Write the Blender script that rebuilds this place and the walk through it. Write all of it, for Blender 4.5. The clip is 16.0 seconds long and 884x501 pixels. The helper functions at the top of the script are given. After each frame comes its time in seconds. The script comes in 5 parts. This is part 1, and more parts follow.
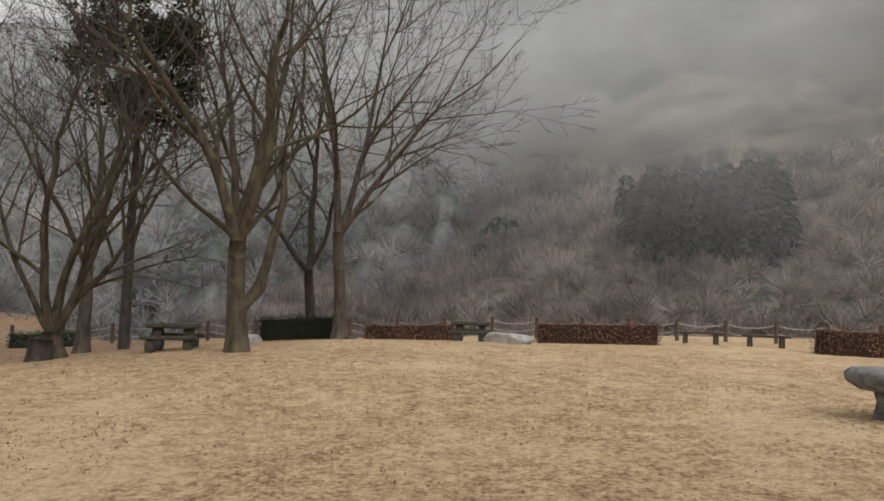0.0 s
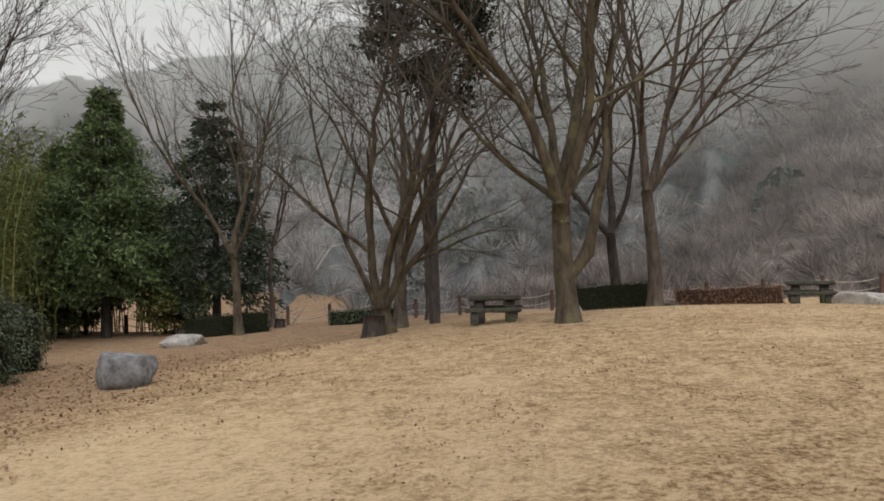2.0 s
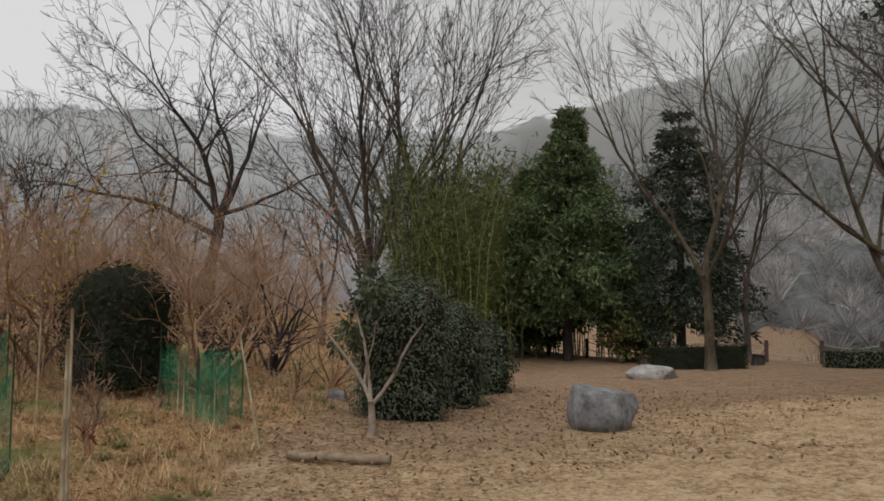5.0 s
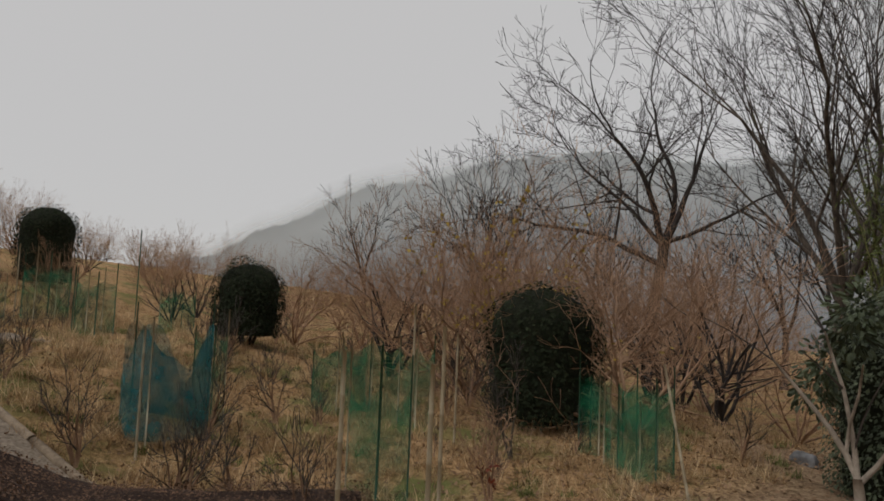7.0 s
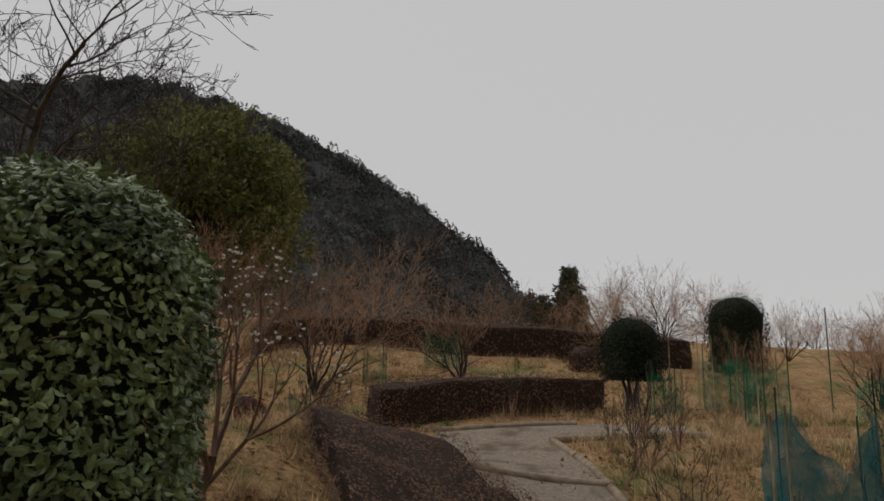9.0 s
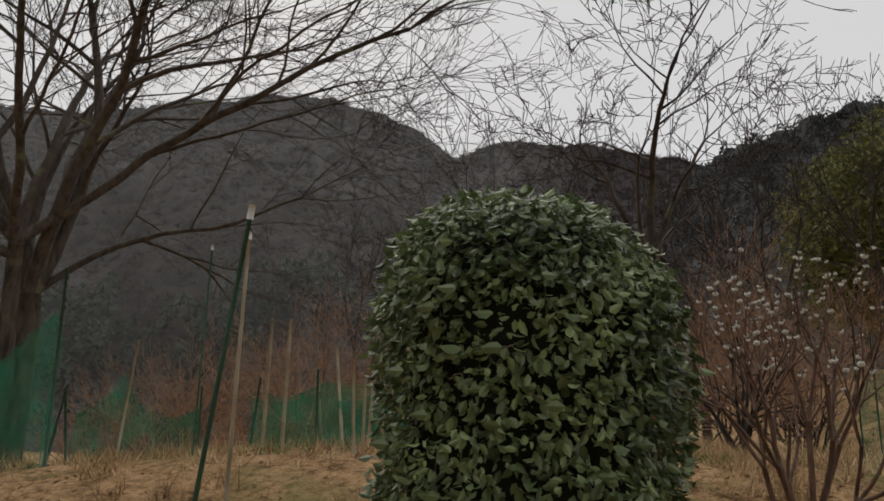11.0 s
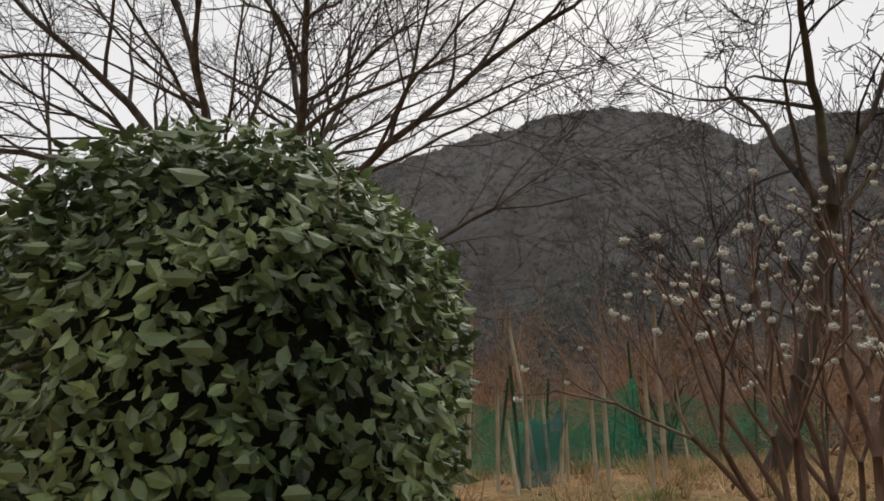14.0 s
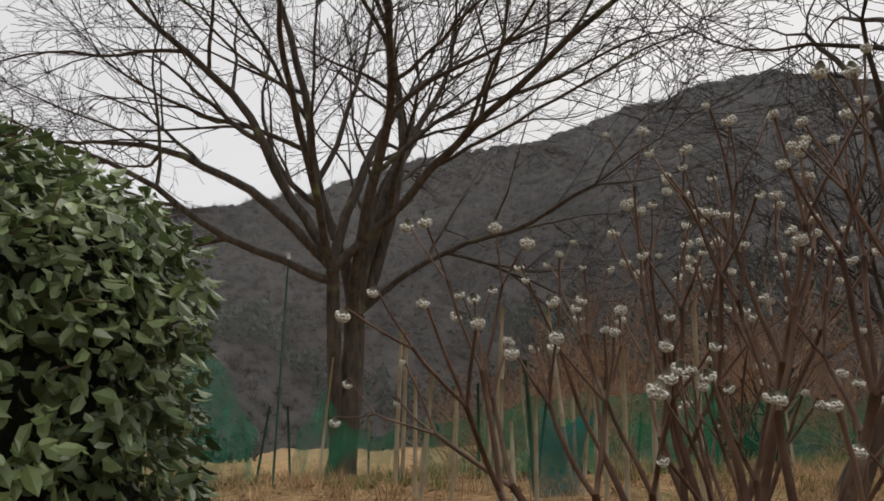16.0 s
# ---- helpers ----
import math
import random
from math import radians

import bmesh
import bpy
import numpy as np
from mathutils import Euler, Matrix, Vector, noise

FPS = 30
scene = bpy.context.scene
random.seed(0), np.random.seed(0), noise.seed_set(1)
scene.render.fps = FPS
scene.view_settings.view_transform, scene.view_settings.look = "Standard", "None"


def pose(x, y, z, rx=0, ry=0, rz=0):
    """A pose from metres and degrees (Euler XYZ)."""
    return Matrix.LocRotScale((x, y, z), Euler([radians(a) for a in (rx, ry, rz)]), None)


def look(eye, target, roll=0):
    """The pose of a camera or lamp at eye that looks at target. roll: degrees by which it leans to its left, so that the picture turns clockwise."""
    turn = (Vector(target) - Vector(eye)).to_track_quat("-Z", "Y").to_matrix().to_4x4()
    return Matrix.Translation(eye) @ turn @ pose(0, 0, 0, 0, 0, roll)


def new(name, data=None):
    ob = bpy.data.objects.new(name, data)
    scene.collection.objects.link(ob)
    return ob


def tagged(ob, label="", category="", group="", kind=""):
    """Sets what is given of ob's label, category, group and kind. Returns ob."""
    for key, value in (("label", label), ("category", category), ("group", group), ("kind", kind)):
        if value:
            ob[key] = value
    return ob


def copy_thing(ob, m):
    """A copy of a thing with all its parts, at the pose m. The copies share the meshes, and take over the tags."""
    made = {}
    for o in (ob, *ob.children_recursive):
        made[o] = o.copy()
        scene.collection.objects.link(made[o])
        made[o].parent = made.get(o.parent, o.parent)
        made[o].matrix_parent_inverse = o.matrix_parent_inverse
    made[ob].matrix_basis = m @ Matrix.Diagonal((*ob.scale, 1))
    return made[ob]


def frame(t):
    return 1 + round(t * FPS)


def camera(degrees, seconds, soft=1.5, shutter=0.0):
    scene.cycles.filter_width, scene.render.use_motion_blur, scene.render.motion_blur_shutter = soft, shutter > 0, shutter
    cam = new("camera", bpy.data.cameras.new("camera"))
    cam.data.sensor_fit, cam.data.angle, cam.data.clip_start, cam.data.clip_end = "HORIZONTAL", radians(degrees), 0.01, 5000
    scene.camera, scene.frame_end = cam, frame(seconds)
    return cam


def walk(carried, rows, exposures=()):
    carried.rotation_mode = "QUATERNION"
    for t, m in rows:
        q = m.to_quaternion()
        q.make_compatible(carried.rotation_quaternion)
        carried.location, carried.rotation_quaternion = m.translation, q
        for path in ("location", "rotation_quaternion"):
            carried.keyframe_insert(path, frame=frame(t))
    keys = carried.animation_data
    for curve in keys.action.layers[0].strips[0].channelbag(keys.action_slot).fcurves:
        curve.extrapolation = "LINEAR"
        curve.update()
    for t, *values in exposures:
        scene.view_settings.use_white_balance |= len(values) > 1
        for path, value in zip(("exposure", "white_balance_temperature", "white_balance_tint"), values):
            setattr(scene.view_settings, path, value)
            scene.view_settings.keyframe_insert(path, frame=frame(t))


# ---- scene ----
cam = camera(61.4, 16.0, soft=1.7)
# seconds, x, y, z, yaw, pitch, roll
PATH = [
    (0.0, 0.000, 0.000, 1.941, 0.00, 3.62, -1.69),
    (0.5, -0.443, 0.238, 1.932, 4.21, 6.40, -2.30),
    (1.0, -0.887, 0.482, 1.892, 9.24, 4.68, -1.25),
    (1.5, -1.405, 0.792, 1.870, 14.34, 2.60, 0.13),
    (2.0, -1.830, 1.116, 1.819, 19.27, 1.28, 1.33),
    (2.5, -2.237, 1.412, 1.797, 25.22, 0.73, 1.61),
    (3.0, -2.691, 1.745, 1.763, 30.92, -0.21, 1.67),
    (3.2, -2.875, 1.869, 1.736, 33.14, -0.49, 1.48),
    (5.3, -4.288, 3.282, 1.724, 56.90, 5.00, -0.57),
    (5.5, -4.474, 3.407, 1.709, 60.00, 5.88, -0.45),
    (6.0, -4.903, 3.688, 1.679, 68.29, 6.08, -0.75),
    (6.5, -5.361, 3.868, 1.652, 76.67, 5.35, -1.83),
    (7.0, -5.749, 4.058, 1.643, 86.40, 5.36, -2.34),
    (7.5, -6.159, 4.186, 1.640, 97.03, 6.84, -2.02),
    (8.0, -6.630, 4.305, 1.620, 108.08, 8.13, -1.17),
    (8.5, -7.120, 4.399, 1.618, 122.02, 9.55, -1.00),
    (9.0, -7.509, 4.465, 1.613, 138.82, 10.86, -0.74),
    (9.5, -7.871, 4.424, 1.660, 157.33, 11.68, -0.16),
    (10.0, -8.172, 4.328, 1.646, 171.59, 12.53, -0.66),
    (10.2, -8.302, 4.264, 1.626, 176.70, 12.82, -0.88),
    (12.3, -9.416, 3.356, 1.660, 209.63, 13.60, -0.32),
    (12.5, -9.499, 3.213, 1.668, 211.24, 13.56, -0.02),
    (13.0, -9.707, 2.885, 1.686, 213.93, 13.16, -0.13),
    (13.5, -9.895, 2.498, 1.706, 216.13, 13.26, 0.26),
    (14.0, -10.072, 2.194, 1.754, 217.09, 14.10, 0.34),
    (14.5, -10.190, 1.870, 1.784, 218.49, 14.09, -0.88),
    (15.0, -10.310, 1.570, 1.805, 222.07, 13.56, -0.86),
    (15.5, -10.410, 1.360, 1.822, 225.57, 12.95, -0.78),
    (16.0, -10.500, 1.190, 1.907, 228.35, 12.36, -1.42),
]
walk(cam, [(t, pose(x, y, z, 90 + p, r, w)) for t, x, y, z, w, p, r in PATH],
     exposures=[(0.0, 0.7), (0.3, 0.35), (0.5, 0.05), (1.0, 0.0), (1.5, 0.35), (2.0, 0.75), (2.5, 0.8), (3.0, 0.8), (5.0, 0.4), (5.5, 0.28), (6.0, 0.12), (6.5, 0.0), (7.0, 0.0), (7.5, -0.07), (8.0, -0.25), (8.5, -0.2), (9.0, 0.0), (9.5, 0.25), (10.2, 0.3), (12.0, 0.4), (13.5, 0.65), (14.5, 0.6), (16.0, 0.5)])

# ---- light ----
world = bpy.data.worlds.new("overcast_sky")
scene.world = world
world.use_nodes = True
wt = world.node_tree
wt.nodes.clear()
w_out = wt.nodes.new("ShaderNodeOutputWorld")
w_bg = wt.nodes.new("ShaderNodeBackground")
w_sky = wt.nodes.new("ShaderNodeTexSky")
w_sky.sky_type, w_sky.sun_disc = "NISHITA", False
w_sky.sun_elevation, w_sky.sun_rotation = radians(35), radians(150)
w_mix = wt.nodes.new("ShaderNodeMix")
w_mix.data_type = "RGBA"
w_mix.inputs["Factor"].default_value = 0.93
w_mix.inputs["B"].default_value = (6.6, 6.48, 6.42, 1)
wt.links.new(w_sky.outputs["Color"], w_mix.inputs["A"])
wt.links.new(w_mix.outputs["Result"], w_bg.inputs["Color"])
w_bg.inputs["Strength"].default_value = 0.085
wt.links.new(w_bg.outputs["Background"], w_out.inputs["Surface"])
sun = new("sun", bpy.data.lights.new("sun", "SUN"))
sun.data.energy, sun.data.angle, sun.data.color = 1.3, radians(60), (1.0, 0.97, 0.93)
sun.matrix_world = look((30, -50, 60), (0, 0, 0))


# ---- materials ----
def ramp(nt, fac, stops):
    n = nt.nodes.new("ShaderNodeValToRGB")
    while len(n.color_ramp.elements) < len(stops):
        n.color_ramp.elements.new(0.5)
    for e, (p, c) in zip(n.color_ramp.elements, stops):
        e.position, e.color = p, (*c, 1)
    nt.links.new(fac, n.inputs["Fac"])
    return n.outputs["Color"]


def noise_tex(nt, scale, detail=4.0, rough=0.6, stretch=None):
    co = nt.nodes.new("ShaderNodeTexCoord")
    src = co.outputs["Object"]
    if stretch:
        mp = nt.nodes.new("ShaderNodeMapping")
        mp.inputs["Scale"].default_value = stretch
        nt.links.new(src, mp.inputs["Vector"])
        src = mp.outputs["Vector"]
    n = nt.nodes.new("ShaderNodeTexNoise")
    n.inputs["Scale"].default_value, n.inputs["Detail"].default_value, n.inputs["Roughness"].default_value = scale, detail, rough
    nt.links.new(src, n.inputs["Vector"])
    return n.outputs["Fac"]


def mixc(nt, fac, a, b, mode="MIX"):
    n = nt.nodes.new("ShaderNodeMix")
    n.data_type, n.blend_type = "RGBA", mode
    for key, v in (("Factor", fac), ("A", a), ("B", b)):
        if isinstance(v, (int, float)):
            n.inputs[key].default_value = v
        elif isinstance(v, tuple):
            n.inputs[key].default_value = (*v, 1)
        else:
            nt.links.new(v, n.inputs[key])
    return n.outputs["Result"]


def math_node(nt, op, a, b=0.0, clamp=False):
    n = nt.nodes.new("ShaderNodeMath")
    n.operation, n.use_clamp = op, clamp
    for i, v in enumerate((a, b)):
        if isinstance(v, (int, float)):
            n.inputs[i].default_value = v
        else:
            nt.links.new(v, n.inputs[i])
    return n.outputs["Value"]


def material(name, dark, light, scale=8.0, rough=0.85, bump=0.3, bump_dist=0.02, stretch=None, spot=None, spot_scale=2.0,
             spot_at=0.6, island=0.0, spec=0.25):
    m = bpy.data.materials.new(name)
    m.use_nodes = True
    nt = m.node_tree
    b = nt.nodes["Principled BSDF"]
    fac = noise_tex(nt, scale, 5.0, 0.65, stretch)
    col = ramp(nt, fac, [(0.3, dark), (0.7, light)])
    if spot:
        s = noise_tex(nt, spot_scale, 3.0)
        col = mixc(nt, math_node(nt, "MULTIPLY", math_node(nt, "SUBTRACT", s, spot_at), 8.0, True), col, spot)
    if island:
        g = nt.nodes.new("ShaderNodeNewGeometry")
        v = math_node(nt, "ADD", math_node(nt, "MULTIPLY", g.outputs["Random Per Island"], 2 * island), 1 - island)
        h = nt.nodes.new("ShaderNodeHueSaturation")
        nt.links.new(v, h.inputs["Value"])
        nt.links.new(col, h.inputs["Color"])
        col = h.outputs["Color"]
    nt.links.new(col, b.inputs["Base Color"])
    b.inputs["Roughness"].default_value = rough
    b.inputs["Specular IOR Level"].default_value = spec
    if bump:
        bn = nt.nodes.new("ShaderNodeBump")
        bn.inputs["Strength"].default_value, bn.inputs["Distance"].default_value = bump, bump_dist
        nt.links.new(fac, bn.inputs["Height"])
        nt.links.new(bn.outputs["Normal"], b.inputs["Normal"])
    return m


def leaf_material(name, dark, light, rough=0.5, spec=0.35, translucent=0.15, scale=3.0, toned=False):
    """Leaves that vary from one to the next; with toned, each tree also has its own tone."""
    m = material(name, dark, light, scale, rough, 0, island=0.3 if toned else 0.45, spec=spec)
    nt = m.node_tree
    b = nt.nodes["Principled BSDF"]
    if toned:
        at = nt.nodes.new("ShaderNodeAttribute")
        at.attribute_name = "tone"
        h = nt.nodes.new("ShaderNodeHueSaturation")
        nt.links.new(at.outputs["Fac"], h.inputs["Value"])
        nt.links.new(b.inputs["Base Color"].links[0].from_socket, h.inputs["Color"])
        nt.links.new(h.outputs["Color"], b.inputs["Base Color"])
    tr = nt.nodes.new("ShaderNodeBsdfTranslucent")
    nt.links.new(b.inputs["Base Color"].links[0].from_socket, tr.inputs["Color"])
    mx = nt.nodes.new("ShaderNodeMixShader")
    mx.inputs["Fac"].default_value = translucent
    nt.links.new(b.outputs["BSDF"], mx.inputs[1])
    nt.links.new(tr.outputs["BSDF"], mx.inputs[2])
    nt.links.new(mx.outputs["Shader"], nt.nodes["Material Output"].inputs["Surface"])
    return m


def net_material(name, colour, cover):
    m = material(name, tuple(0.6 * c for c in colour), colour, 5.0, 0.6, 0)
    nt = m.node_tree
    b = nt.nodes["Principled BSDF"]
    tr = nt.nodes.new("ShaderNodeBsdfTransparent")
    mx = nt.nodes.new("ShaderNodeMixShader")
    f = math_node(nt, "ADD", math_node(nt, "MULTIPLY", math_node(nt, "SUBTRACT", noise_tex(nt, 3.5, 4.0), 0.5), 1.6), cover, True)
    nt.links.new(f, mx.inputs["Fac"])
    nt.links.new(tr.outputs["BSDF"], mx.inputs[1])
    nt.links.new(b.outputs["BSDF"], mx.inputs[2])
    nt.links.new(mx.outputs["Shader"], nt.nodes["Material Output"].inputs["Surface"])
    return m


BARK = material("grey_brown_bark", (0.03, 0.024, 0.02), (0.13, 0.105, 0.085), 9.0, 0.9, 0.7, 0.03, (1, 1, 0.25), (0.16, 0.17, 0.09), 1.6, 0.6)
BARK_PALE = material("pale_flaking_bark", (0.028, 0.022, 0.015), (0.115, 0.094, 0.066), 7.0, 0.9, 0.6, 0.03, (1, 1, 0.3), (0.11, 0.1, 0.05), 2.2, 0.55)
BARK_DARK = material("dark_wet_bark", (0.018, 0.015, 0.014), (0.075, 0.062, 0.055), 9.0, 0.85, 0.7, 0.03, (1, 1, 0.25), (0.12, 0.13, 0.08), 1.8, 0.63)
SAP_BARK = material("pale_smooth_bark", (0.17, 0.14, 0.11), (0.38, 0.32, 0.26), 9.0, 0.8, 0.3, 0.01)
TWIG = material("grey_twigs", (0.035, 0.029, 0.026), (0.1, 0.083, 0.073), 4.0, 0.9, 0)
TWIG_DARK = material("dark_twigs", (0.022, 0.018, 0.017), (0.06, 0.05, 0.046), 4.0, 0.9, 0)
TWIG_RED = material("reddish_brown_twigs", (0.19, 0.11, 0.068), (0.48, 0.31, 0.2), 4.0, 0.9, 0)
LEAF = leaf_material("glossy_dark_green_leaves", (0.048, 0.08, 0.03), (0.27, 0.34, 0.14), 0.36, 0.5, 0.14)
VINE = material("tan_camellia_twigs", (0.1, 0.075, 0.045), (0.3, 0.24, 0.15), 12.0, 0.8, 0)
LEAF_DARK = leaf_material("deep_green_leaves", (0.012, 0.018, 0.01), (0.034, 0.042, 0.022), 0.75, 0.06)
LEAF_GREY = leaf_material("grey_green_leaves", (0.022, 0.034, 0.018), (0.125, 0.15, 0.085), 0.5, 0.3)
LEAF_OLIVE = leaf_material("olive_green_leaves", (0.06, 0.072, 0.024), (0.24, 0.235, 0.085), 0.7, 0.1)
LEAF_BAMBOO = leaf_material("yellow_green_bamboo_leaves", (0.032, 0.048, 0.016), (0.15, 0.17, 0.06), 0.7, 0.1)
LEAF_BROWN = leaf_material("brown_winter_leaves", (0.07, 0.036, 0.022), (0.24, 0.14, 0.085), 0.7, 0.2)
LEAF_RED = leaf_material("dull_red_leaves", (0.12, 0.025, 0.015), (0.3, 0.07, 0.03), 0.6)
LEAF_YELLOW = leaf_material("dry_yellow_leaves", (0.3, 0.2, 0.03), (0.5, 0.36, 0.07), 0.6)
NEEDLES = leaf_material("conifer_sprays", (0.038, 0.065, 0.03), (0.16, 0.21, 0.09), 0.7, 0.1)
NEEDLES_DARK = leaf_material("dark_conifer_sprays", (0.02, 0.032, 0.02), (0.055, 0.075, 0.042), 0.6, 0.25)
# near-black core colour: the shade between outer leaves is painted in
INNER = material("painted_inner_shade", (0.008, 0.011, 0.006), (0.025, 0.028, 0.015), 12.0, 0.95, 0.8, 0.05)
# brown counterpart, darkened to paint the shade inside azalea hedges
INNER_BROWN = material("painted_inner_shade_brown", (0.025, 0.014, 0.01), (0.07, 0.04, 0.028), 25.0, 0.95, 0.8, 0.05)
STRAW = leaf_material("dry_straw_grass", (0.32, 0.215, 0.115), (0.74, 0.56, 0.34), 0.8, 0.1, 0.3)
DEAD_GRASS = leaf_material("dead_brown_grass", (0.2, 0.125, 0.065), (0.56, 0.38, 0.21), 0.8, 0.1, 0.3)
GREEN_GRASS = leaf_material("green_winter_grass", (0.07, 0.1, 0.028), (0.24, 0.27, 0.085), 0.7, 0.15, 0.3)
LITTER = leaf_material("fallen_brown_leaves", (0.13, 0.078, 0.045), (0.36, 0.235, 0.145), 0.8, 0.1)
STONE = material("weathered_grey_stone", (0.07, 0.07, 0.072), (0.3, 0.3, 0.31), 5.0, 0.9, 0.7, 0.04, None, (0.05, 0.05, 0.045), 2.4, 0.56)
STONE_PALE = material("pale_lichened_stone", (0.2, 0.19, 0.18), (0.46, 0.44, 0.42), 5.0, 0.9, 0.7, 0.04, None, (0.1, 0.1, 0.085), 2.6, 0.58)
STONE_DARK = material("mossy_dark_stone", (0.035, 0.033, 0.028), (0.12, 0.11, 0.09), 8.0, 0.9, 0.6, 0.02, None, (0.06, 0.075, 0.03), 3.0, 0.55)
TIMBER = material("dark_weathered_timber", (0.04, 0.025, 0.02), (0.13, 0.08, 0.065), 10.0, 0.85, 0.4, 0.01, (1, 6, 6))
LOG_WOOD = material("pale_weathered_log", (0.16, 0.12, 0.085), (0.36, 0.28, 0.2), 9.0, 0.9, 0.5, 0.01, None, (0.08, 0.06, 0.04), 3.0)
BAMBOO = material("dried_bamboo_cane", (0.24, 0.19, 0.12), (0.5, 0.43, 0.31), 6.0, 0.6, 0.2, 0.005, (1, 1, 0.3), (0.16, 0.15, 0.1), 4.0)
CANE_GREEN = material("green_plastic_cane", (0.02, 0.06, 0.04), (0.05, 0.12, 0.075), 8.0, 0.5, 0)
CANE_TIP = material("white_cane_tip", (0.55, 0.55, 0.53), (0.75, 0.75, 0.73), 8.0, 0.6, 0)
NET = net_material("green_garden_net", (0.02, 0.32, 0.17), 0.42)
NET_THIN = net_material("thin_green_net", (0.016, 0.24, 0.12), 0.24)
NET_TEAL = net_material("teal_garden_net", (0.015, 0.17, 0.19), 0.55)
ROPE = material("pale_fence_rope", (0.3, 0.27, 0.23), (0.5, 0.46, 0.4), 30.0, 0.9, 0.3, 0.004)
PETAL = material("silky_cream_flowers", (0.7, 0.67, 0.58), (0.9, 0.88, 0.82), 60.0, 0.9, 0)
PAPER_BARK = material("smooth_red_brown_bark", (0.075, 0.04, 0.028), (0.24, 0.15, 0.105), 14.0, 0.7, 0.3, 0.004, (1, 1, 0.4), (0.3, 0.24, 0.19), 9.0, 0.62)
SEPAL = material("grey_brown_buds", (0.09, 0.085, 0.06), (0.22, 0.2, 0.15), 50.0, 0.9, 0.4, 0.004)
PATH_SOIL = material("sandy_gravel_path", (0.13, 0.1, 0.075), (0.34, 0.275, 0.21), 22.0, 0.95, 0.7, 0.02, None, (0.13, 0.095, 0.065), 1.5, 0.52)
CONCRETE = material("weathered_concrete", (0.17, 0.165, 0.16), (0.32, 0.31, 0.3), 3.0, 0.9, 0.3)


# ---- mesh helpers ----
class Mesher:
    def __init__(self):
        self.v, self.f = [], []

    def ring_tube(self, pts, radii, sides):
        """A tapered tube along points, closed at its thick end."""
        base = len(self.v)
        n = len(pts)
        up = Vector((0.31, 0.17, 0.93))
        for i in range(n):
            d = (pts[min(i + 1, n - 1)] - pts[max(i - 1, 0)])
            a = d.cross(up)
            if a.length < 1e-6:
                a = d.cross(Vector((1, 0, 0)))
            a.normalize()
            b = d.cross(a).normalized()
            for k in range(sides):
                t = 2 * math.pi * k / sides
                self.v.append(pts[i] + (a * math.cos(t) + b * math.sin(t)) * radii[i])
        for i in range(n - 1):
            for k in range(sides):
                k2 = (k + 1) % sides
                o = base + i * sides
                self.f.append((o + k, o + k2, o + sides + k2, o + sides + k))
        self.f.append(tuple(base + k for k in range(sides)))
        self.f.append(tuple(base + (n - 1) * sides + k for k in reversed(range(sides))))

    def leaf(self, p, along, side, length, width, fold=0.25):
        """A pointed leaf with a folded midrib."""
        nrm = along.cross(side).normalized()
        o = len(self.v)
        a, c, t = p + along * (0.32 * length), p + along * (0.68 * length) - nrm * (0.04 * length), p + along * length - nrm * (0.16 * length)
        e, f = side * (width / 2), nrm * (fold * width)
        self.v += [p, a + e + f, a, a - e + f, c + e * 0.86 + f, c, c - e * 0.86 + f, t]
        self.f += [(o, o + 1, o + 2), (o, o + 2, o + 3), (o + 1, o + 4, o + 5, o + 2), (o + 2, o + 5, o + 6, o + 3), (o + 4, o + 7, o + 5), (o + 5, o + 7, o + 6)]

    def quad(self, p, along, side, length, width):
        o = len(self.v)
        self.v += [p, p + along * (0.5 * length) + side * (width / 2), p + along * length, p + along * (0.5 * length) - side * (width / 2)]
        self.f.append((o, o + 1, o + 2, o + 3))

    def blade(self, p, along, side, length, width):
        o = len(self.v)
        self.v += [p - side * (width / 2), p + side * (width / 2), p + along * length]
        self.f.append((o, o + 1, o + 2))

    def mesh(self, name, mat, smooth=True):
        me = bpy.data.meshes.new(name)
        me.from_pydata([tuple(v) for v in self.v], [], self.f)
        me.materials.append(mat)
        if smooth:
            me.polygons.foreach_set("use_smooth", [True] * len(me.polygons))
        me.update()
        return me


def part_mesh(name, me, parent, label=""):
    ob = new(name, me)
    ob.parent = parent
    if label:
        ob["label"] = label
    return ob


def part(name, bm, mat, parent, label="", smooth=False):
    me = bpy.data.meshes.new(name)
    bm.to_mesh(me)
    bm.free()
    me.materials.append(mat)
    if smooth:
        me.polygons.foreach_set("use_smooth", [True] * len(me.polygons))
    return part_mesh(name, me, parent, label)


def thing(name, x, y, z, label, category, group="", rz=0.0):
    ob = new(name)
    ob.empty_display_size = 0.2
    ob.matrix_world = pose(x, y, z, 0, 0, rz)
    return tagged(ob, label, category, group)


def unit(rng):
    while True:
        v = Vector((rng.uniform(-1, 1), rng.uniform(-1, 1), rng.uniform(-1, 1)))
        if 0.1 < v.length < 1:
            return v.normalized()


def smooth01(t):
    t = min(1.0, max(0.0, t))
    return t * t * (3 - 2 * t)


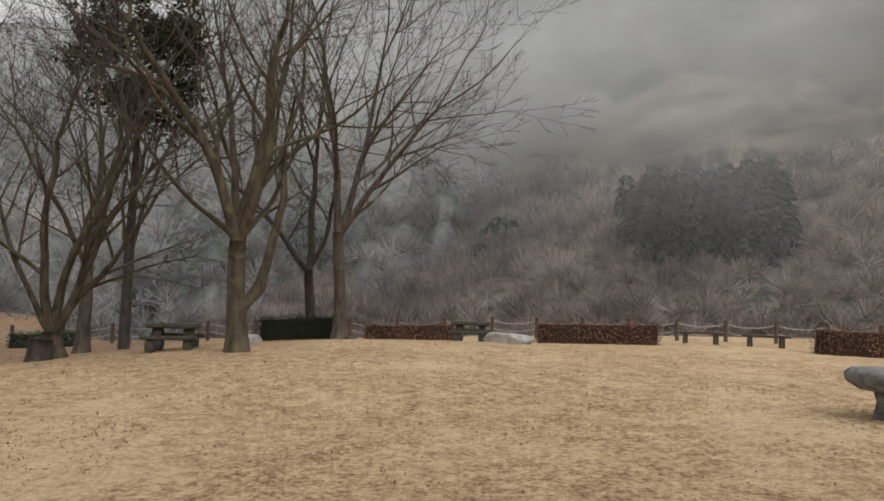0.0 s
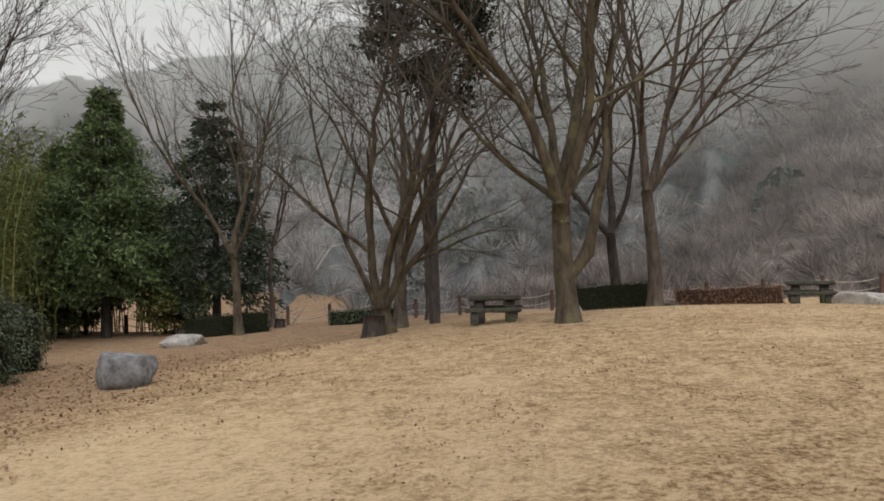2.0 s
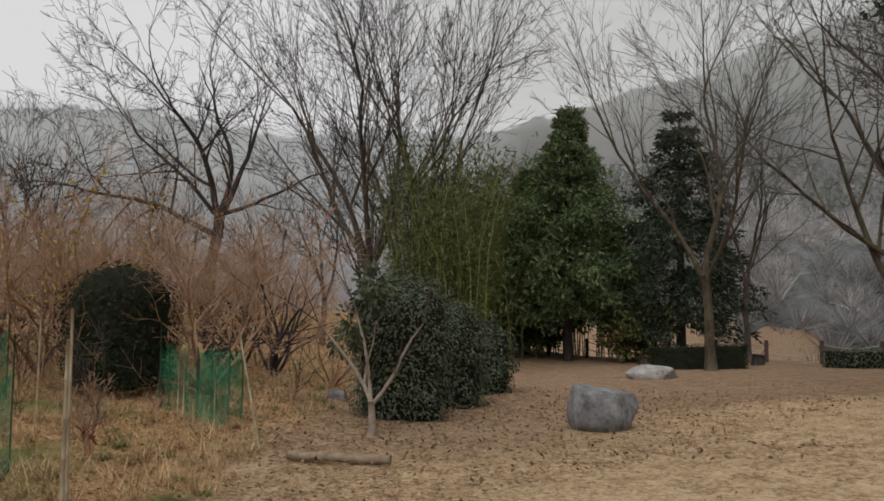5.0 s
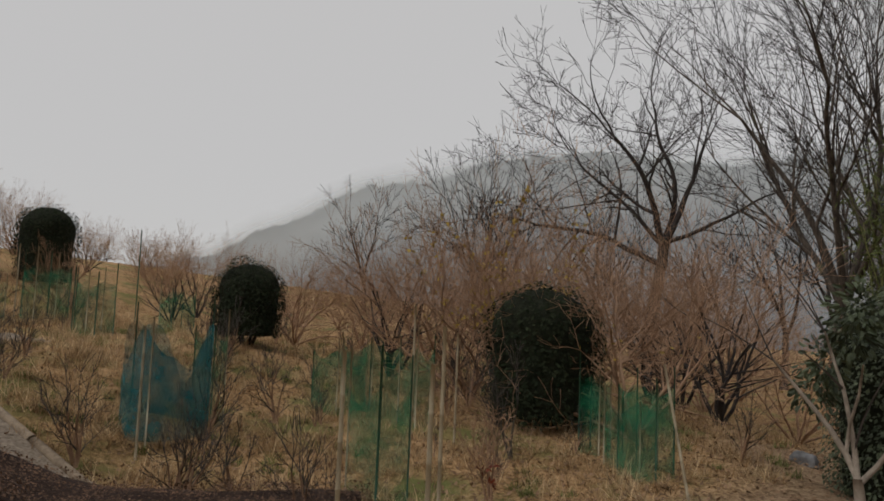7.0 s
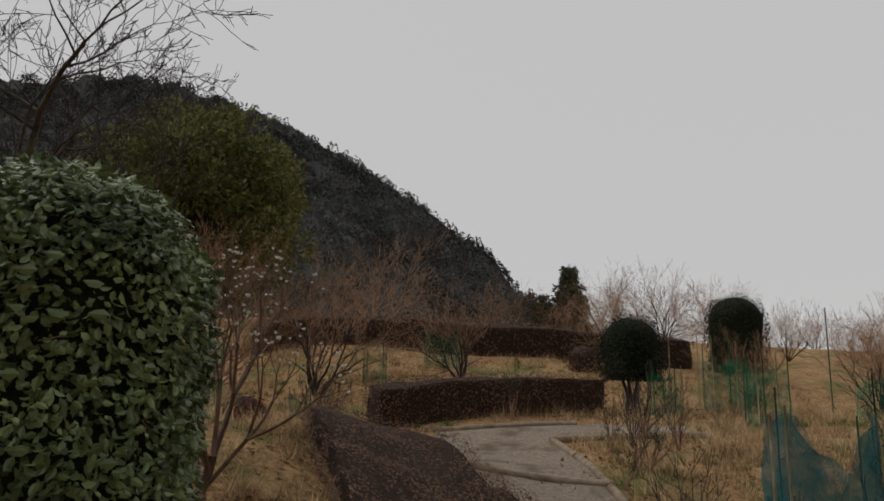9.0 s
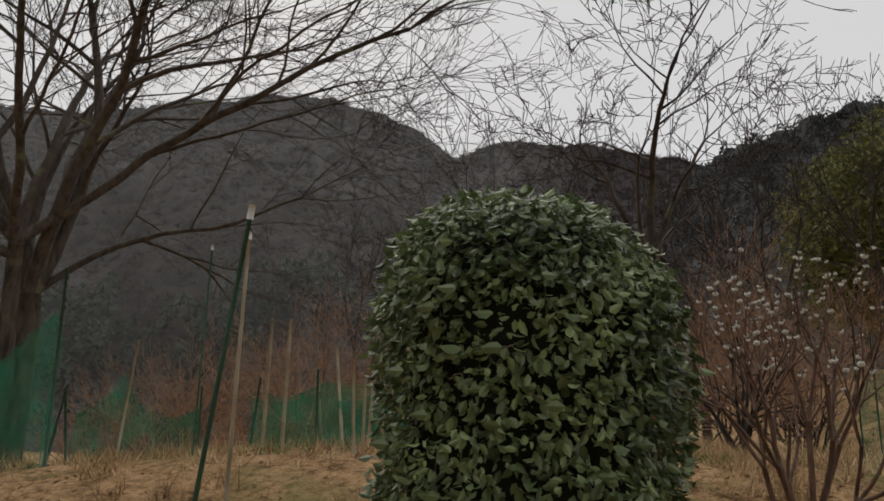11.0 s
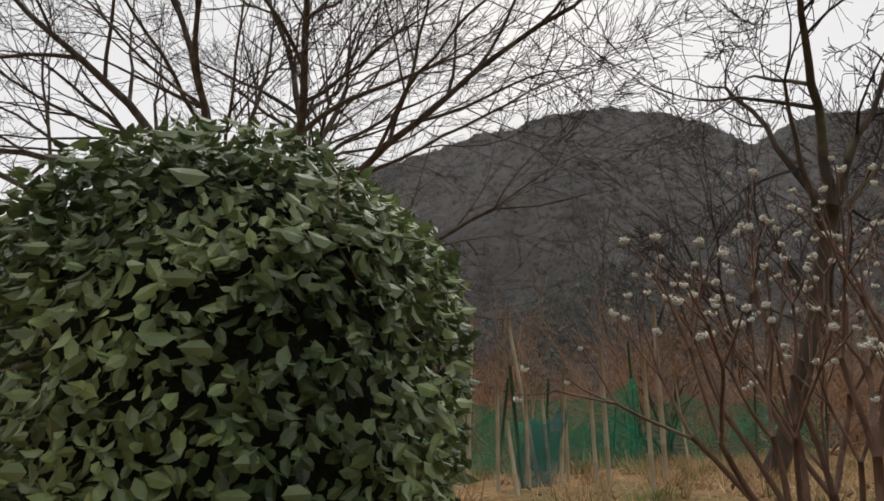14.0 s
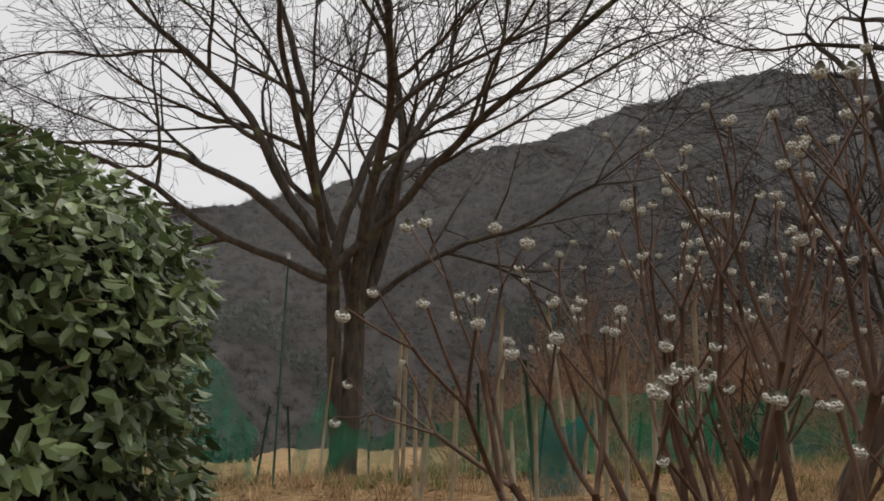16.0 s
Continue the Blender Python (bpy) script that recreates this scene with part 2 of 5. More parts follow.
# ---- ground ----
def ground_z(x, y):
    """Height of the land: a meadow, a garden bank, a river valley."""
    z = 0.3 + 0.04 * max(-18.0, min(8.0, x)) + 0.55 * math.exp(-((x + 3) ** 2 + (y - 18) ** 2) / 60) - 0.25 * smooth01((-17 - x) / 6) * smooth01((y - 12) / 8)
    d = -(x + 9) * 0.25 + (2 - y) * 0.97
    e = 0.08 * max(x + 9, -2) + 0.97 * (2 - y) + 0.3 * max(0.0, -12 - x)
    bank = 1.45 - 0.75 * smooth01((-10 - x) / 5)
    z += bank * smooth01((e + 0.2) / 4.2) * smooth01((6 - x) / 15) + 0.75 * smooth01((-11 - x) / 8) * smooth01((12 - y) / 4)
    z += 0.05 * max(0.0, min(d, 14) - 4) * smooth01((-11 - x) / 3)
    far = math.hypot(x + 8, y - 5)
    if d > 9:
        z += 0.2 * min(d - 9, 12) * smooth01((d - 9) / 3) * smooth01((-12 - x) / 6)
    valley = max(smooth01((y - 0.1 * abs(x) - 30.5 + 0.42 * max(0.0, min(14.0, -12 - x))) / (16 - 0.5 * max(0.0, min(14.0, -12 - x)))) * smooth01((50 + x) / 20), smooth01((x + 0.35 * -y - 4) / 18) * smooth01((-6 - y) / 8))
    z -= 5.0 * valley
    z += 0.05 * math.sin(x * 0.9 + 0.4 * y) * math.sin(y * 0.7 - 0.3 * x) * smooth01((d + 2) / 4)
    z += 0.025 * math.sin(x * 0.55) * math.cos(y * 0.43)
    if far > 120:
        z = z * max(0.0, 1 - (far - 120) / 200) - 5 * min(1.0, (far - 120) / 200)
    return z


def build_ground():
    n = 420
    def spread(s):
        a = abs(s)
        return math.copysign(26 * a + 60 * a ** 4 + 2400 * a ** 14, s)
    c = [spread(-1 + 2 * i / n) for i in range(n + 1)]
    verts, faces = [], []
    garden, litter, sand = [], [], []
    for j in range(n + 1):
        for i in range(n + 1):
            x, y = c[i] - 8, c[j] + 6
            z = ground_z(x, y)
            near = math.hypot(x + 8, y - 6)
            nz = noise.noise(Vector((x * 0.35, y * 0.35, 3)))
            if near < 40:
                z += 0.018 * noise.noise(Vector((x * 2.3, y * 2.3, 0))) + 0.03 * nz
            verts.append((x, y, z))
            d = -(x + 7.5) * 0.6 + (4.3 - y) * 0.8 + 1.0 * nz
            g = max(smooth01((d - 0.6) / 1.0), smooth01((-3.5 - y + nz) / 2), smooth01((-13.5 - x + nz) / 1.5) * smooth01((9.5 - y + 2 * nz) / 2))
            garden.append(g)
            litter.append(smooth01((-8.5 - x + 2.5 * nz) / 3.5) * smooth01((y - 4) / 4) * (1 - g) + 0.55 * smooth01((y - 12 + 3 * nz) / 6) * smooth01((-1 - x + 3 * nz) / 6) * (1 - g))
            sand.append(smooth01(1.25 - math.hypot(x + 6.5, (y - 6.3) * 1.1) / 3.4 + 0.5 * nz))
    for j in range(n):
        for i in range(n):
            o = j * (n + 1) + i
            faces.append((o, o + 1, o + n + 2, o + n + 1))
    me = bpy.data.meshes.new("ground")
    me.from_pydata(verts, [], faces)
    for key, vals in (("garden", garden), ("litter", litter), ("sand", sand)):
        at = me.attributes.new(key, "FLOAT", "POINT")
        at.data.foreach_set("value", vals)
    me.polygons.foreach_set("use_smooth", [True] * len(me.polygons))
    m = bpy.data.materials.new("winter_ground")
    m.use_nodes = True
    nt = m.node_tree
    b = nt.nodes["Principled BSDF"]
    b.inputs["Roughness"].default_value = 0.95
    b.inputs["Specular IOR Level"].default_value = 0.1
    fine = noise_tex(nt, 15.0, 6.0, 0.85)
    mid = noise_tex(nt, 3.6, 6.0, 0.78)
    wide = noise_tex(nt, 0.35, 4.0, 0.6)
    patch = math_node(nt, "ADD", math_node(nt, "MULTIPLY", mid, 0.36), math_node(nt, "MULTIPLY", fine, 0.64))
    meadow = ramp(nt, patch, [(0.4, (0.14, 0.085, 0.045)), (0.46, (0.3, 0.2, 0.11)), (0.52, (0.52, 0.38, 0.23)), (0.62, (0.66, 0.51, 0.33))])
    meadow = mixc(nt, math_node(nt, "MULTIPLY", math_node(nt, "SUBTRACT", wide, 0.5), 2.5, True), meadow, (0.68, 0.52, 0.34))
    gard = ramp(nt, patch, [(0.4, (0.06, 0.042, 0.02)), (0.46, (0.27, 0.16, 0.075)), (0.53, (0.48, 0.3, 0.15)), (0.64, (0.64, 0.45, 0.25))])
    gard = mixc(nt, math_node(nt, "MULTIPLY", math_node(nt, "SUBTRACT", noise_tex(nt, 0.8, 5.0), 0.49), 6.0, True), gard, (0.17, 0.175, 0.06))
    leafy = ramp(nt, patch, [(0.38, (0.07, 0.046, 0.03)), (0.48, (0.27, 0.18, 0.113)), (0.62, (0.46, 0.325, 0.21))])
    sandy = ramp(nt, patch, [(0.38, (0.4, 0.28, 0.155)), (0.5, (0.66, 0.5, 0.31)), (0.66, (0.74, 0.59, 0.39))])
    col = meadow
    for key, c2, k in (("litter", leafy, 0.85), ("sand", sandy, 0.8), ("garden", gard, 1.0)):
        a = nt.nodes.new("ShaderNodeAttribute")
        a.attribute_name = key
        col = mixc(nt, math_node(nt, "MULTIPLY", a.outputs["Fac"], k, True), col, c2)
    nt.links.new(col, b.inputs["Base Color"])
    bn = nt.nodes.new("ShaderNodeBump")
    bn.inputs["Strength"].default_value, bn.inputs["Distance"].default_value = 0.9, 0.05
    nt.links.new(patch, bn.inputs["Height"])
    nt.links.new(bn.outputs["Normal"], b.inputs["Normal"])
    me.materials.append(m)
    return tagged(new("ground", me), "dry straw-coloured winter meadow rising into a brown garden bank", "ground", kind="structure")


build_ground()


# ---- mountains ----
def hill_material(name, dark, light, green, green_at, scale=0.05):
    m = material(name, dark, light, 0.16, 0.95, 1.0, 3.0, None, green, scale, green_at, spec=0.05)
    return m


def skyline(knots, a):
    for (a0, e0), (a1, e1) in zip(knots, knots[1:]):
        if a0 <= a <= a1:
            w = (a - a0) / (a1 - a0)
            return e0 + (e1 - e0) * (0.5 * w + 0.5 * smooth01(w))
    return knots[0][1] if a < knots[0][0] else knots[-1][1]


def mountain(name, label, knots, r0, r1, z0, mat, rough, step=0.22, rows=70, folds=1.0, concave=1.35, seed=0):
    """A wooded slope from its foot at r0 to its crest at r1, whose crest stands at the given angles (bearing, rise in degrees)."""
    a0, a1 = knots[0][0], knots[-1][0]
    n = int((a1 - a0) / step)
    verts, faces = [], []
    for j in range(rows + 1):
        s = j / rows
        for i in range(n + 1):
            a = a0 + (a1 - a0) * i / n
            rise = math.tan(radians(skyline(knots, a)))
            fold = noise.fractal(Vector((a * 0.06, s * 1.2, seed)), 0.9, 2.0, 4)
            r = r0 + (r1 - r0) * s + folds * 0.12 * (r1 - r0) * fold * (1 - 0.6 * s)
            z = z0 + (r1 * rise + 1.6 - z0) * s ** concave
            ra = radians(a)
            x, y = -math.sin(ra) * r - 7, math.cos(ra) * r + 3
            q = Vector((x, y, z))
            bump = noise.noise(q * (0.09 if rough > 2 else 0.14) + Vector((seed, 0, 0))) + 0.7 * noise.noise(q * 0.31) + 0.35 * noise.noise(q * 0.8)
            k = rough * (0.35 + 0.65 * s)
            verts.append((x, y, z + bump * k))
    for j in range(rows):
        for i in range(n):
            o = j * (n + 1) + i
            faces.append((o, o + 1, o + n + 2, o + n + 1))
    me = bpy.data.meshes.new(name)
    me.from_pydata(verts, [], faces)
    me.polygons.foreach_set("use_smooth", [True] * len(me.polygons))
    me.materials.append(mat)
    return tagged(new(name, me), label, "mountain", kind="structure"), verts, n, rows


HILL_MIST = hill_material("grey_winter_forest", (0.07, 0.08, 0.083), (0.17, 0.175, 0.175), (0.045, 0.062, 0.06), 0.53)
# far forest lightened and blued: distance haze is mixed into the base colour
HILL_FAR = hill_material("distant_forest_painted_haze", (0.14, 0.145, 0.155), (0.24, 0.245, 0.26), (0.12, 0.135, 0.14), 0.55)
HILL_DARK = hill_material("dark_evergreen_forest", (0.042, 0.043, 0.043), (0.1, 0.1, 0.097), (0.055, 0.06, 0.055), 0.5)
HILL_BROWN = hill_material("bare_brown_forest", (0.12, 0.103, 0.097), (0.27, 0.235, 0.22), (0.08, 0.085, 0.075), 0.55)
WOODS_GREY = leaf_material("bare_grey_treetops", (0.1, 0.094, 0.095), (0.34, 0.315, 0.305), 0.9, 0.05, 0.25, 0.09, True)
WOODS_BROWN = leaf_material("bare_brown_treetops", (0.1, 0.083, 0.079), (0.36, 0.31, 0.288), 0.9, 0.05, 0.25, 0.12, True)
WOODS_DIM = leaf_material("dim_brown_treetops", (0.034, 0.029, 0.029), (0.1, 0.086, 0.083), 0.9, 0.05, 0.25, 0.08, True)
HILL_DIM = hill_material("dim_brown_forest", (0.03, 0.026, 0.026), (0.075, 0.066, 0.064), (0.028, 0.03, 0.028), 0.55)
WOODS_GREEN = leaf_material("dark_evergreen_treetops", (0.03, 0.04, 0.035), (0.085, 0.1, 0.08), 0.9, 0.05, 0.15, 0.3, True)
WOODS_BLACK = leaf_material("blackish_evergreen_treetops", (0.036, 0.037, 0.037), (0.105, 0.103, 0.097), 0.9, 0.05, 0.1, 0.1, True)

misty = mountain("mountain", "misty mountainside of bare grey winter forest beyond the meadow",
                 [(-75, 16), (-45, 22), (-25, 25), (-5, 25), (12, 22), (25, 18.5), (34, 16), (46, 13.5), (56, 10)], 75, 330, -6, HILL_MIST, 3.0, 0.3, 80, 1.6, 1.2, 3)
spur = mountain("spur", "nearer brown wooded spur running down the mountainside",
                [(-75, 17), (-33, 18.5), (-22, 17.4), (-19, 15.6), (-15.5, 13.8), (-12.5, 12.6), (-8, 11), (-6, 8.2), (-2, 5.6), (2, 3.4), (8, 2.0), (14, 0)], 62, 150, -6, HILL_BROWN, 2.0, 0.25, 50, 0.8, 1.0, 8)
grey = mountain("far_mountain", "distant mountain with haze painted into its pale grey, fading into mist",
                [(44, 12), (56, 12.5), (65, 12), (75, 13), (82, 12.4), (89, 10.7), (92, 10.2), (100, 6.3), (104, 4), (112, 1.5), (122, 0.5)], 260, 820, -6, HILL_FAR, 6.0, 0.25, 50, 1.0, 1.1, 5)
black = mountain("near_mountain", "steep dark evergreen mountain behind the garden",
                 [(127, 4.0), (132, 7.1), (136, 11.2), (142, 15.2), (147.3, 18.2), (154, 21), (160, 21.9), (170, 20.3), (180, 15), (190, 9)], 120, 350, -4, HILL_DARK, 3.2, 0.13, 60, 0.7, 1.2, 11)
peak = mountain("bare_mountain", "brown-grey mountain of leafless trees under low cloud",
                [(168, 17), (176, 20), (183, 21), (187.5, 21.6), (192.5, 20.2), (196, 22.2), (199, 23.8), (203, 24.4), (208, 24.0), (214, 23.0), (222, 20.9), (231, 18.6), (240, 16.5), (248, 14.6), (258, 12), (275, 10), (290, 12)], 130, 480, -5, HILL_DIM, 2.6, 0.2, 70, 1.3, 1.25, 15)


def woods(name, label, hill, count, mat, size, seed, low=0.0, high=1.0, green=None, slivers=26, keep=None):
    """Treetops over a mountainside: fans of bare boughs, or dense evergreen tops."""
    _, verts, n, rows = hill
    rng = random.Random(seed)
    m, tones = Mesher(), []
    for _ in range(count):
        j = int(rows * (low + (high - low) * rng.random() ** 0.8))
        i = rng.randrange(n)
        p = Vector(verts[min(len(verts) - 1, j * (n + 1) + i)])
        patch = noise.noise(p * 0.022 + Vector((seed, 0, 0)))
        if keep and not keep(p, patch):
            continue
        s = size * rng.uniform(0.6, 1.3) * (0.7 + 0.5 * j / rows)
        shade = rng.uniform(0.7, 1.3) * (1 + 0.9 * noise.noise(p * 0.035))
        before = len(m.f)
        if green:
            for k in range(slivers):
                f = rng.random()
                a = rng.uniform(0, 2 * math.pi)
                r = s * 0.42 * (1 - f) + 0.1
                q = p + Vector((math.cos(a) * r, math.sin(a) * r, f * s * 1.3 - 0.2 * s))
                m.quad(q, Vector((math.cos(a) * 0.7, math.sin(a) * 0.7, -0.6 + rng.uniform(-0.3, 0.3))).normalized(), unit(rng), s * 0.3, s * 0.2)
        else:
            for k in range(slivers):
                a, e = rng.uniform(0, 2 * math.pi), rng.uniform(0.0, 1.4)
                d = Vector((math.cos(a) * math.cos(e), math.sin(a) * math.cos(e), math.sin(e)))
                m.blade(p + d * (0.12 * s), (d + unit(rng) * 0.35).normalized(), unit(rng), s * rng.uniform(0.35, 0.62), s * 0.042)
        tones += [shade] * (len(m.f) - before)
    return stand(name, m, mat, tones, label)


def stand(name, m, mat, tones, label):
    me = m.mesh(name, mat, False)
    me.attributes.new("tone", "FLOAT", "FACE").data.foreach_set("value", tones)
    return tagged(new(name, me), label, "woods", kind="stuff")


woods("woods", "bare grey winter woods on the misty slope", misty, 9000, WOODS_GREY, 7.5, 1, 0.0, 0.9, None, 44)
woods("woods", "bare brown winter woods on the near spur", spur, 7500, WOODS_BROWN, 4.6, 2, 0.0, 1.0, None, 50)
woods("evergreen_woods", "dark cedars among the bare winter woods", spur, 2600, WOODS_BLACK, 4.2, 3, 0.0, 0.6, True, 40, lambda p, k: k > 0.3 + p.z * 0.012)
woods("evergreen_woods", "dark evergreen stands on the misty slope", misty, 3200, WOODS_GREEN, 8.0, 4, 0.0, 0.9, True, 40, lambda p, k: k > 0.18)
woods("evergreen_woods", "evergreen treetops of the dark mountain", black, 9000, WOODS_BLACK, 3.4, 5, 0.05, 1.0, True, 24)
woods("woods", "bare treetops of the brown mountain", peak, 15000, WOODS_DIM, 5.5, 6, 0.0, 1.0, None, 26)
woods("evergreen_woods", "dark evergreen woods at the mountain foot", peak, 1800, WOODS_GREEN, 7.0, 7, 0.0, 0.3, True, 40, lambda p, k: k > 0.05)


def cedar_stand(hill, bearing0, bearing1, low, high, count, seed):
    """Pointed cedars on the part of a slope that lies between two bearings and two rises."""
    rng = random.Random(seed)
    spots = [v for v in hill[1] if bearing0 < math.degrees(math.atan2(-v[0], v[1])) < bearing1 and low < math.degrees(math.atan2(v[2] - 1.9, math.hypot(v[0], v[1]))) < high]
    m, tones = Mesher(), []
    for _ in range(count):
        base = Vector(rng.choice(spots)) + Vector((rng.uniform(-1, 1), rng.uniform(-1, 1), -0.5))
        h = rng.uniform(4.0, 9.0)
        for k in range(210):
            f = rng.random() ** 1.2
            t = rng.uniform(0, 2 * math.pi)
            rad = (0.6 + h * 0.1) * (1 - f) ** 0.9 + 0.08
            m.quad(base + Vector((math.cos(t) * rad, math.sin(t) * rad, f * h)), Vector((math.cos(t), math.sin(t), -0.6)).normalized(), unit(rng), 1.0, 0.6)
        tones += [rng.uniform(0.6, 1.2)] * 210
    return stand("cedar_stand", m, WOODS_BLACK, tones, "stand of dark cedars on the spur in mist")


cedar_stand(spur, -24.8, -13.8, 3.4, 6.2, 95, 9)


# ---- mist ----
def mist_bank(a0, a1, r, levels, streak, seed, crest=None):
    """A veil of low cloud. levels: rise in degrees and cover."""
    m = bpy.data.materials.new("mist")
    m.use_nodes = True
    nt = m.node_tree
    nt.nodes.remove(nt.nodes["Principled BSDF"])
    di, tl, tr = nt.nodes.new("ShaderNodeBsdfDiffuse"), nt.nodes.new("ShaderNodeBsdfTranslucent"), nt.nodes.new("ShaderNodeBsdfTransparent")
    di.inputs["Color"].default_value = tl.inputs["Color"].default_value = (0.86, 0.92, 0.93, 1)
    half, mx = nt.nodes.new("ShaderNodeMixShader"), nt.nodes.new("ShaderNodeMixShader")
    nt.links.new(di.outputs["BSDF"], half.inputs[1])
    nt.links.new(tl.outputs["BSDF"], half.inputs[2])
    at = nt.nodes.new("ShaderNodeAttribute")
    at.attribute_name = "cover"
    wisps = math_node(nt, "ADD", math_node(nt, "MULTIPLY", noise_tex(nt, 1.0 / streak, 4.0, 0.55, (1, 1, 1.6)), 1.5), 0.25)
    nt.links.new(math_node(nt, "MULTIPLY", at.outputs["Fac"], wisps, True), mx.inputs["Fac"])
    nt.links.new(tr.outputs["BSDF"], mx.inputs[1])
    nt.links.new(half.outputs["Shader"], mx.inputs[2])
    nt.links.new(mx.outputs["Shader"], nt.nodes["Material Output"].inputs["Surface"])
    n, rows = 60, 40
    lo, hi = levels[0][0], levels[-1][0]
    verts, faces, cover = [], [], []
    for j in range(rows + 1):
        rise = lo + (hi - lo) * j / rows
        c = skyline(levels, rise)
        for i in range(n + 1):
            a = a0 + (a1 - a0) * i / n
            e = rise + (skyline(crest, a) if crest else 0)
            a = radians(a)
            side = smooth01(i / 6) * smooth01((n - i) / 6)
            verts.append((-math.sin(a) * r - 7, math.cos(a) * r + 3, 1.6 + r * math.tan(radians(e))))
            cover.append(c * side)
    for j in range(rows):
        for i in range(n):
            o = j * (n + 1) + i
            faces.append((o, o + 1, o + n + 2, o + n + 1))
    me = bpy.data.meshes.new("mist_bank")
    me.from_pydata(verts, [], faces)
    me.attributes.new("cover", "FLOAT", "POINT").data.foreach_set("value", cover)
    me.materials.append(m)
    me.polygons.foreach_set("use_smooth", [True] * len(me.polygons))
    return tagged(new("mist_bank", me), "thin veil of low winter mist before the mountains", "mist", kind="structure")


mist_bank(-85, 62, 57, [(-3, 0.0), (0, 0.05), (5, 0.1), (9, 0.2), (12, 0.32), (15, 0.5), (20, 0.66), (28, 0.72), (40, 0.72)], 22.0, 1)
mist_bank(44, 112, 240, [(-14, 0.1), (-6, 0.3), (-1.5, 0.55), (0, 0.5), (0.7, 0.15), (1.6, 0.0)], 90.0, 2, [(44, 12), (56, 12.5), (65, 12), (75, 13), (82, 12.4), (89, 10.7), (92, 10.2), (100, 6.3), (104, 4), (112, 1.5)])
mist_bank(178, 290, 95, [(-28, 0.03), (-12, 0.06), (-3, 0.1), (0, 0.08), (1.2, 0.0)], 40.0, 3, [(178, 20.5), (187.5, 22.3), (193, 21.4), (199, 24), (205, 25.2), (214, 24.2), (222, 22.5), (231, 20), (240, 16.5), (248, 13), (258, 10), (275, 9), (290, 12)])


# ---- trees ----
def grow(wood, twig, rng, p, d, length, r, lv, P):
    """One branch with its side branches; thick ones go into wood, fine ones into twig."""
    trunk = lv == 9
    segs = max(4 if trunk else 3, min(12, int(length / P["seg"])))
    pts, radii = [p.copy()], [r * (1.45 if trunk and p.z < 0.2 else 1)]
    kids = []
    z0 = p.z
    for i in range(segs):
        d = (d + unit(rng) * P["wob"] * (0.4 if trunk else 1) + Vector((d.x, d.y, 0)) * (P["arch"] if lv == 0 else 0) + Vector((0, 0, P["trop"] * (1 if 0 < lv < 9 else 0.3)))).normalized()
        p = p + d * (length / segs)
        f = (i + 1) / segs
        rr = max(P["tip"], r * (1 - (0.22 if trunk else P["taper"]) * f))
        if trunk and z0 < 0.2:
            rr *= 1 + 0.4 * math.exp(-max(p.z, 0) / 0.25)
        pts.append(p.copy())
        radii.append(rr)
        if lv < P["levels"] and f > P["bare"][min(lv, len(P["bare"]) - 1)]:
            kids.append((p.copy(), d.copy(), rr, f))
    thick = r > P["split"]
    (wood if thick else twig).ring_tube(pts, radii, 12 if trunk else 8 if r > 0.08 else 5 if thick else 3)
    for q, dd, rr, f in kids:
        for _ in range(P["kids"][min(lv, len(P["kids"]) - 1)]):
            if rng.random() > P["chance"]:
                continue
            side = dd.cross(unit(rng)).normalized()
            a = radians(rng.uniform(*P["angle"]))
            nd = (dd * math.cos(a) + side * math.sin(a)).normalized()
            grow(wood, twig, rng, q, nd, length * rng.uniform(*P["ratio"]) * (1.15 - 0.45 * f), max(P["tip"], rr * rng.uniform(0.5, 0.72)), lv + 1, P)
    if lv < P["levels"]:
        for s in (-1, 1):
            side = d.cross(unit(rng)).normalized()
            grow(wood, twig, rng, p, (d + side * 0.35 * s).normalized(), length * 0.6, max(P["tip"], radii[-1] * 0.8), lv + 1, P)
    return pts


BASE = dict(arch=0.0, seg=0.45, wob=0.16, trop=0.035, taper=0.62, levels=4, bare=[0.25, 0.2, 0.15, 0.1], kids=[1, 1, 1, 1], chance=0.66, angle=(28, 58), ratio=(0.42, 0.68), tip=0.005, split=0.02)


def bare_tree(name, x, y, label, stems, seed, bark, twigs, flare=1.0, group="", **over):
    """stems: trunks and limbs as (start height, bearing, lean from upright, length, radius, level)."""
    P = dict(BASE, **over)
    rng = random.Random(seed)
    wood, twig = Mesher(), Mesher()
    trunks = []
    for h, bearing, lean, length, r, lv in stems:
        b, l = radians(bearing), radians(lean)
        d = Vector((-math.sin(b) * math.sin(l), math.cos(b) * math.sin(l), math.cos(l)))
        p = Vector((0, 0, h - 0.15))
        if h > 0.25 and trunks:
            spine = min(trunks, key=lambda q: abs(q[-1].z - h))
            for q0, q1 in zip(spine, spine[1:]):
                if q0.z <= h:
                    f = min(1.0, (h - q0.z) / max(0.01, q1.z - q0.z))
                    p = q0.lerp(q1, f) - d * r
        pts = grow(wood, twig, rng, p, d, length, r, lv, P)
        if lv == 9:
            trunks.append(pts)
    t = thing(name, x, y, ground_z(x, y), label, "tree", group)
    part_mesh("trunk", wood.mesh("trunk", bark), t)
    part_mesh("crown", twig.mesh("crown", twigs, False), t)
    return t


